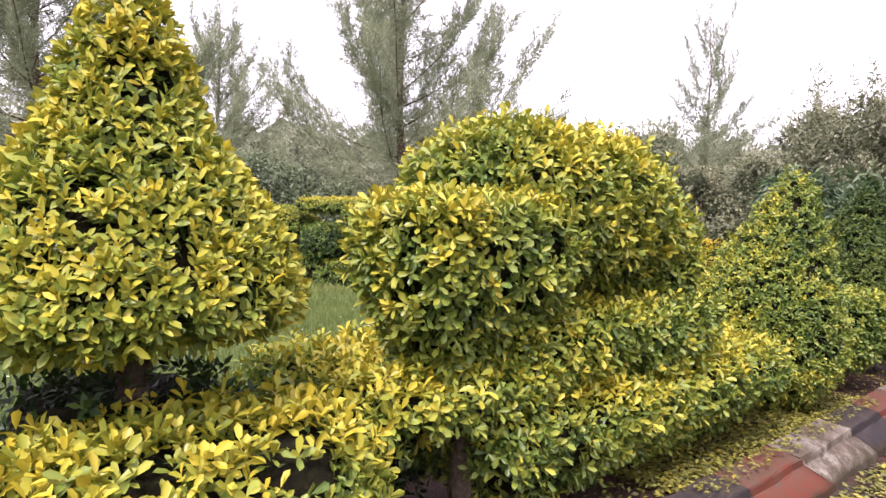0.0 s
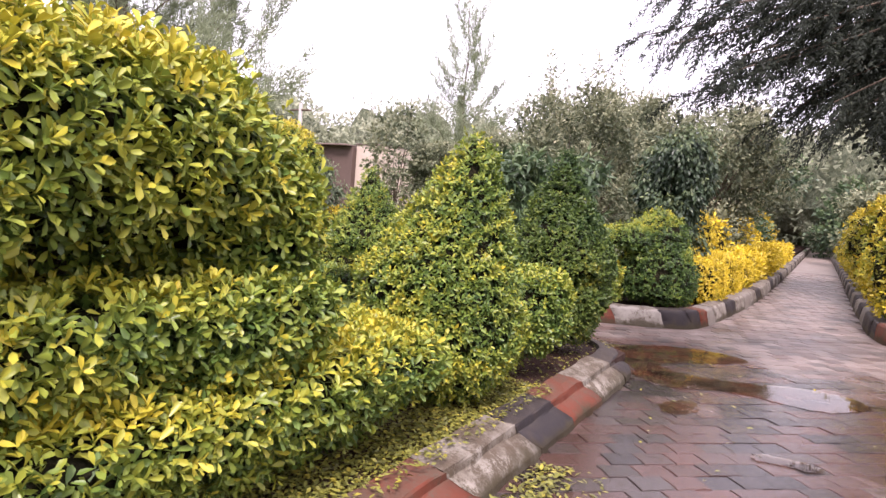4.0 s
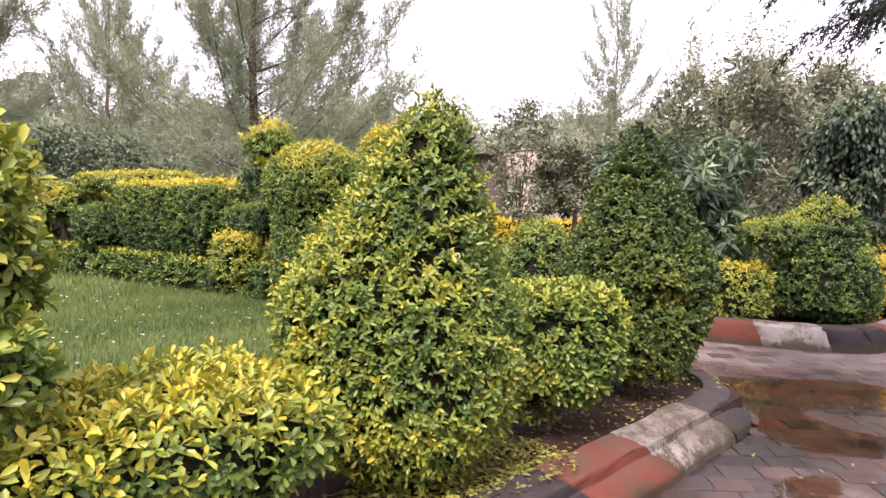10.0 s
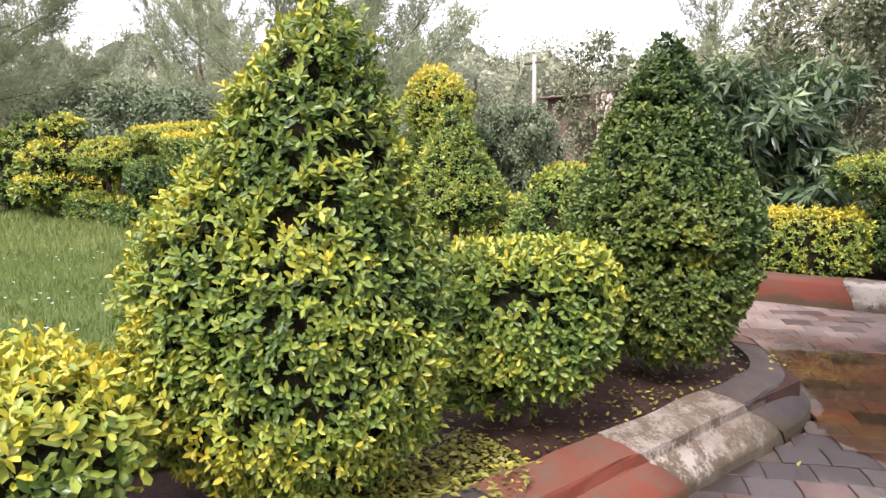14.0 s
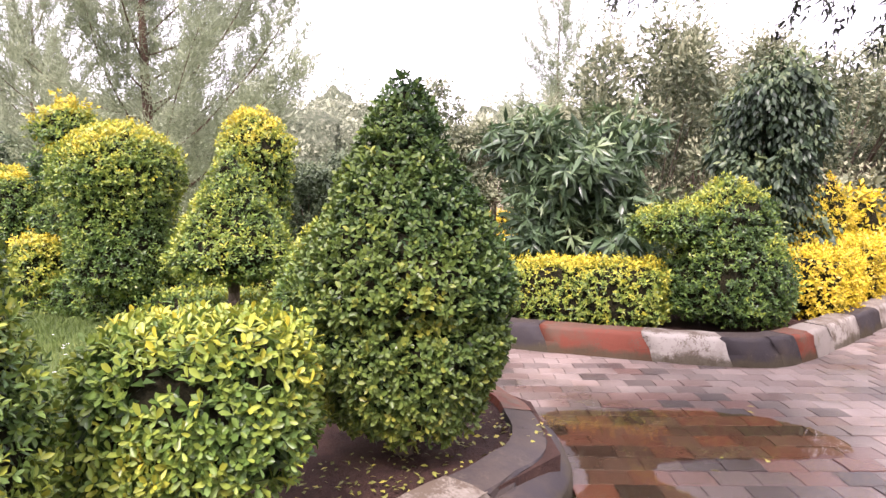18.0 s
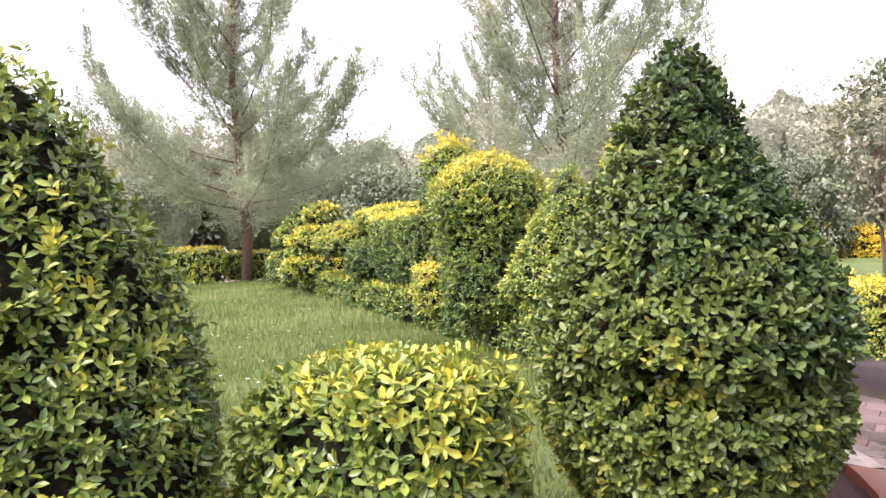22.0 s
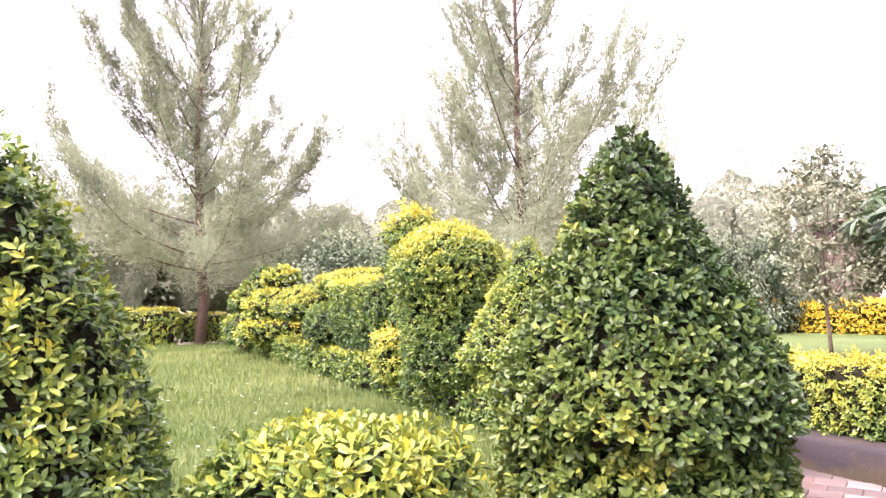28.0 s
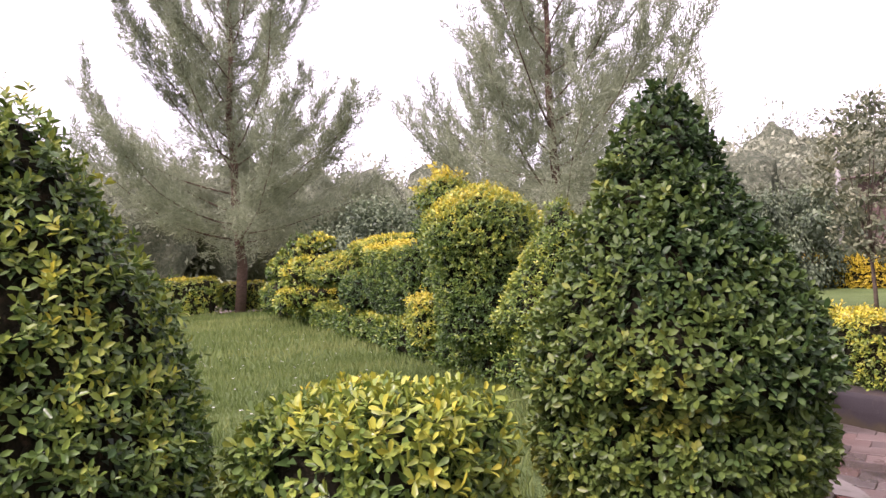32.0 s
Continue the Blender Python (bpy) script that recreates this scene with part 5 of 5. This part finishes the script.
    leaves("foliage", p, d, g.normal(size=(len(k), 3)), g.uniform(0.032, 0.058, len(k)), np.clip(g.normal(0.3, 0.2, len(k)), 0, 1), M_DARKTREE, root, SCRAP, 0.45)


overhanging_tree()


def far_woods():
    """The belt of trees that closes the view all round."""
    g = np.random.default_rng(190)
    n_crowns = 240
    cen, rad, seen = [], [], []
    for k in range(n_crowns):
        a = 2 * math.pi * k / n_crowns + g.normal(0, 0.03)
        r = g.uniform(38, 62)
        h = g.uniform(7.0, 10.2) * r / 50
        cen.append((math.sin(a) * r - 5, math.cos(a) * r + 8, h * 0.5))
        rad.append((g.uniform(2.8, 4.8), h * 0.55))
        bearing = (math.degrees(a) + 180) % 360 - 180
        seen.append(-118 < bearing < 18)
    cen, rad, seen = np.array(cen), np.array(rad), np.array(seen)
    for open_side, n, lo, hi in ((False, 22000, 0.4, 0.8), (True, 105000, 0.20, 0.46)):
        k = g.choice(np.flatnonzero(seen == open_side), n)
        d = unit(g.normal(size=(n, 3)))
        d[:, 2] = np.abs(d[:, 2]) * np.where(g.random(n) < 0.75, 1, -1)
        lum = 1 + 0.22 * ripple(d * 2 + k[:, None] * 3.1, 0.7)
        p = cen[k] + d * np.stack([rad[k, 0], rad[k, 0], rad[k, 1]], 1) * (lum * g.uniform(0.86, 1.04, n))[:, None]
        p[:, 2] = np.maximum(p[:, 2], 0.1)
        # Leaf colour is lighter towards the crown tops.
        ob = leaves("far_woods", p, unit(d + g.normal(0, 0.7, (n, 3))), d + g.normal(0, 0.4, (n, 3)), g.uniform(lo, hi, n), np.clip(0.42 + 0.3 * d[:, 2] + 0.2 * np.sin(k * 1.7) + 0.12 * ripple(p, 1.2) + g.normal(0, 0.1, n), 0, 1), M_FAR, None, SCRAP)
        tagged(ob, "belt of mixed trees far behind the garden, haze painted into the leaves", "woods", "", "stuff")
    # Solid cores added to keep sky from showing between the far leaves.
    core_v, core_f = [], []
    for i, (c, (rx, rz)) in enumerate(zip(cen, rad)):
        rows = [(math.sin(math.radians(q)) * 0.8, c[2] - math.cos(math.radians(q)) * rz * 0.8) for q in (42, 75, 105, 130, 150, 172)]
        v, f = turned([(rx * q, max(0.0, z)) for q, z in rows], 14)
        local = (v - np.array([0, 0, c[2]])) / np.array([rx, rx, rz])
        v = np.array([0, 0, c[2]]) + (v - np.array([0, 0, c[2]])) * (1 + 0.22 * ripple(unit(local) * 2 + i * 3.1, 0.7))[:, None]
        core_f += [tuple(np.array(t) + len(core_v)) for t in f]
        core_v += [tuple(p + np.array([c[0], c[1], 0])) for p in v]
    link_mesh("shade_filling", core_v, core_f, M_FARCORE, ob, "solid filling of the far trees, painted as shaded foliage")["kind"] = "stuff"


far_woods()


# ---- building and pole behind the garden ----
def far_house():
    root = thing("far_house", "single-storey house with brown and cream walls", "house")
    c = Vector((-18.84, 26.6, 0))

    def box(name, x0, x1, y0, y1, z0, z1, mat, label=""):
        bm = bmesh.new()
        bmesh.ops.create_cube(bm, size=1)
        for v in bm.verts:
            v.co = Vector((x0 + (v.co.x + 0.5) * (x1 - x0), y0 + (v.co.y + 0.5) * (y1 - y0), z0 + (v.co.z + 0.5) * (z1 - z0))) + c
        bmesh.ops.bevel(bm, geom=bm.edges[:], offset=0.02, segments=1, affect="EDGES")
        return part(name, bm, mat, root, label)

    box("wall", -2.5, 0.0, 0, 4, 0, 3.78, M_BROWNWALL, "dark brown wall")
    box("wall", 0.003, 1.85, 0.3, 4, 0, 3.88, M_CREAM, "cream wall")
    box("roof", -2.9, -0.05, -0.4, 4.4, 3.785, 3.86, M_TIN, "rusty sheet roof")
    box("parapet", -0.03, 1.9, 0.24, 4.05, 3.884, 3.94, M_TIN, "dark coping")
    box("door", -1.6, -0.8, -0.04, 0.02, 0, 2.05, M_TIN, "dark door")


far_house()
pole = thing("utility_pole", "pale weathered utility pole behind the trees", "pole")
part("shaft", tube([(-21.3, 25.7, 0), (-21.3, 25.7, 3), (-21.3, 25.7, 5.65)], [0.11, 0.10, 0.085], 10), M_POLE, pole)
part("crossbar", tube([(-21.9, 25.7, 5.3), (-21.3, 25.7, 5.32), (-20.7, 25.7, 5.3)], [0.05, 0.05, 0.05], 6), M_BARK, pole)


# ---- lawn grass, flowers, clippings ----
def inside(poly, p):
    ok = np.zeros(len(p), bool)
    for (x0, y0), (x1, y1) in zip(poly, poly[1:] + poly[:1]):
        cross = ((y0 > p[:, 1]) != (y1 > p[:, 1])) & (p[:, 0] < (x1 - x0) * (p[:, 1] - y0) / (y1 - y0 + 1e-12) + x0)
        ok ^= cross
    return ok


def grass(name, poly, count, size, seed, label, z):
    g = np.random.default_rng(seed)
    q = np.array(poly)
    p = g.uniform(q.min(0), q.max(0), (count, 2))
    p = p[inside(poly, p)]
    n = len(p)
    at = np.c_[p, np.full(n, z)]
    d = unit(np.c_[g.normal(0, 0.35, (n, 2)), np.ones(n)])
    y = np.clip(0.5 + 0.25 * ripple(at, 1.4) + g.normal(0, 0.15, n), 0, 1)
    ob = leaves(name, at, d, g.normal(size=(n, 3)), size * g.uniform(0.5, 1.3, n), y, M_GRASS, None, BLADE, 1.5)
    return tagged(ob, label, "grass", "", "stuff")


grass("lawn_grass", [(-8.5, -3), (-2.3, -3), (-2.3, 3.4), (-2.0, 5.6), (-2.6, 7.1), (-3.2, 7.35), (-5.6, 7.12), (-8.5, 6.65)], 90000, 0.07, 200, "fine green blades of the near lawn", BED_Z + 0.025)
grass("lawn_grass", [(-20.2, -6), (-8.5, -6), (-8.5, 6.65), (-20.2, 4.65)], 56000, 0.11, 201, "fine green blades of the far lawn", BED_Z + 0.025)


def flowers():
    g = np.random.default_rng(210)
    n = 420
    p = np.c_[g.uniform(-14, -2.4, n), g.uniform(-2, 6.4, n), np.full(n, BED_Z + 0.08)]
    at = np.repeat(p, 5, 0)
    a = np.tile(np.arange(5) * 1.2566, n)
    d = np.c_[np.cos(a), np.sin(a), np.full(5 * n, 0.25)]
    tagged(leaves("lawn_flowers", at, d, np.tile([0, 0, 1.0], (5 * n, 1)), 0.017, np.ones(5 * n), M_PETAL, None, LEAF_PLAIN), "tiny white flowers scattered in the lawn", "flowers", "", "stuff")


flowers()


def litter(name, label, areas, seed, size=0.05):
    g = np.random.default_rng(seed)
    P = []
    for x0, x1, y0, y1, z, n in areas:
        P.append(np.c_[g.uniform(x0, x1, n), g.uniform(y0, y1, n), np.full(n, z) + g.uniform(0.004, 0.03, n)])
    P = np.concatenate(P)
    n = len(P)
    a = g.uniform(0, 6.28, n)
    d = np.c_[np.cos(a), np.sin(a), g.normal(0, 0.25, n)]
    f = unit(np.c_[g.normal(0, 0.35, (n, 2)), np.ones(n)])
    tagged(leaves(name, P, d, f, size * g.uniform(0.5, 1.1, n), np.clip(g.normal(0.6, 0.2, n), 0, 1), M_LITTER, None, LEAF_PLAIN), label, "leaf litter", "", "stuff")


litter("clipped_leaves", "fallen yellow-green clippings on the soil under the hedge", [(-1.75, -1.30, 2.4, 5.2, BED_Z + 0.01, 7500), (-1.6, -1.3, -2, 2.6, BED_Z, 900), (-1.32, -1.18, 2.4, 5.1, 0.215, 420), (-1.9, -1.34, 5.2, 7.3, BED_Z, 420)], 220, 0.04)
litter("clipped_leaves", "yellow-green clippings blown against the kerb on the paving", [(-0.98, -0.80, 2.0, 4.3, 0.0, 900), (-0.85, -0.55, 2.0, 4.3, 0.0, 260), (-0.96, -0.6, -1, 2.4, 0.0, 260), (-0.9, 0.9, -1, 9, 0.0, 60)], 221)


# ---- puddles ----
def puddle(outline, seed, rim=1.0):
    """A thin sheet of water with a soft, uneven rim round the given corners."""
    g = np.random.default_rng(seed)
    ring = [Vector((x, y, 0.0052)) for x, y in outline]
    for k in range(4):
        ring = [q + Vector((*g.normal(0, rim * (0.05, 0.03, 0.02, 0.012)[k], 2), 0)) for q in ring]
        ring = [q for a, b in zip(ring, ring[1:] + ring[:1]) for q in (a.lerp(b, 0.25), a.lerp(b, 0.75))]
    bm = bmesh.new()
    vs = [bm.verts.new(q + Vector((*g.normal(0, 0.008, 2), 0))) for q in ring]
    bm.faces.new(vs)
    bmesh.ops.triangulate(bm, faces=bm.faces[:])
    bmesh.ops.recalc_face_normals(bm, faces=bm.faces[:])
    ob = part("puddle", bm, M_WATER)
    ob.visible_shadow = False
    tagged(ob, "shallow rain puddle on the brick paving", "puddle", "puddles")


puddle([(-1.95, 7.9), (-1.55, 8.3), (-1.1, 8.68), (-0.6, 8.75), (-0.2, 8.55), (-0.3, 8.25), (-0.55, 8.0), (-0.85, 7.78), (-0.98, 7.55), (-0.85, 7.4), (-0.55, 7.3), (-0.2, 7.35), (0.15, 7.6), (0.6, 7.6), (0.85, 7.2), (0.4, 6.8), (0.1, 6.8), (-0.25, 6.93), (-0.65, 6.72), (-0.95, 6.76), (-1.04, 6.95), (-1.12, 7.2), (-1.35, 7.45), (-1.6, 7.68)], 1, 0.4)
puddle([(-0.70, 6.15), (-0.5, 6.4), (-0.35, 6.2), (-0.41, 5.98), (-0.6, 5.82)], 4, 0.35)
puddle([(0.0, 5.25), (0.1, 5.4), (0.4, 5.38), (0.42, 5.25), (0.2, 5.18)], 5, 0.35)


# ---- paving stones ----
def paver_mesh(name, corners_list, plain=False):
    """Pavers with wavy edges; plain ones, for far stretches, have straight edges."""
    verts, faces = [], []
    L, W, e, w = 0.101, 0.0865, 0.005, 0.004
    zig = [(-L, -W), (-L / 2, -W + e), (0, -W), (L / 2, -W + e), (L, -W), (L + w, 0), (L, W), (L / 2, W + e), (0, W), (-L / 2, W + e), (-L, W), (-L + w, 0)]
    if plain:
        zig = [(-L, -W), (L, -W), (L, W), (-L, W)]
    for x, y, z, c, s in corners_list:
        b = len(verts)
        n = len(zig)
        for k, (inset, h) in enumerate(((0.0018, -0.02), (0.0018, -0.0022), (0.0042, 0.0))):
            for px, py in zig:
                px, py = px - math.copysign(inset, px) * (abs(px) > 0.07), py - math.copysign(inset, py) * (abs(py) > 0.05)
                verts.append((x + px * c - py * s, y + px * s + py * c, z + h))
        for r in range(2):
            for k in range(n):
                faces.append((b + r * n + k, b + r * n + (k + 1) % n, b + (r + 1) * n + (k + 1) % n, b + (r + 1) * n + k))
        faces.append(tuple(b + 2 * n + k for k in range(n)))
    me = bpy.data.meshes.new(name)
    me.from_pydata(verts, [], faces)
    me.update()
    me.materials.append(M_PAVER)
    return me


def paving():
    g = np.random.default_rng(230)
    road = [(-1.05, -6), *RIGHT_BANK[::-1], (-0.86 + veer(70), 70), (-0.86 + veer(40), 40), (-0.86 + veer(22), 22), (-0.86 + veer(15), 15), (-1.0, 10.62), (-1.45, 9.97), (-2.03, 9.78), (-3.02, 9.46), (-22, 6.7), (-20.8, 5.27), (-3.1, 7.96), (-2.33, 7.90), (-1.68, 7.56), (-1.19, 7.06), (-1.09, 6.6)]
    root = tagged(new("road_paving"), "wet interlocking brick pavers in faded red and grey", "road", "", "structure")
    cells = []
    L, W = 0.203, 0.174
    a = radians(40)
    c, s = math.cos(a), math.sin(a)
    for i in range(-80, 140):
        for j in range(-60, 190):
            u, v = i * L + (0.5 * L if j % 2 else 0), j * W
            cells.append((u * c - v * s, u * s + v * c))
    cells = np.array(cells)
    cells = cells[(cells[:, 1] > -5.5) & (cells[:, 1] < 27) & (cells[:, 0] > -12)]
    cells = cells[inside(road, cells)]
    order = np.argsort(np.abs(cells[:, 1] - 6.6) + 0.3 * np.abs(cells[:, 0] + 0.2))
    near, rest = cells[order[:300]], cells[order[300:]]
    one = paver_mesh("paver", [(0, 0, 0, c, s)])
    for x, y in near:
        ob = new("paver", one)
        ob.parent = root
        ob.location = (x, y, g.normal(0, 0.0018))
        ob.rotation_euler = (g.normal(0, 0.008), g.normal(0, 0.008), g.normal(0, 0.01))
    close = (rest[:, 1] > 0.5) & (rest[:, 1] < 13)
    for some, plain in ((rest[close], False), (rest[~close], True)):
        ob = new("pavers", paver_mesh("pavers", [(x, y, g.normal(0, 0.0018), c, s) for x, y in some], plain))
        ob.parent = root
        ob["kind"] = "stuff"


paving()
tagged(prism("road_far", [(-0.84 + veer(27), 27), (1.13, 27), (1.30, 62), (-0.84 + veer(62), 62)], -0.03, -0.004, M_PAVER), "far stretch of the brick-paved road", "road", "", "structure")
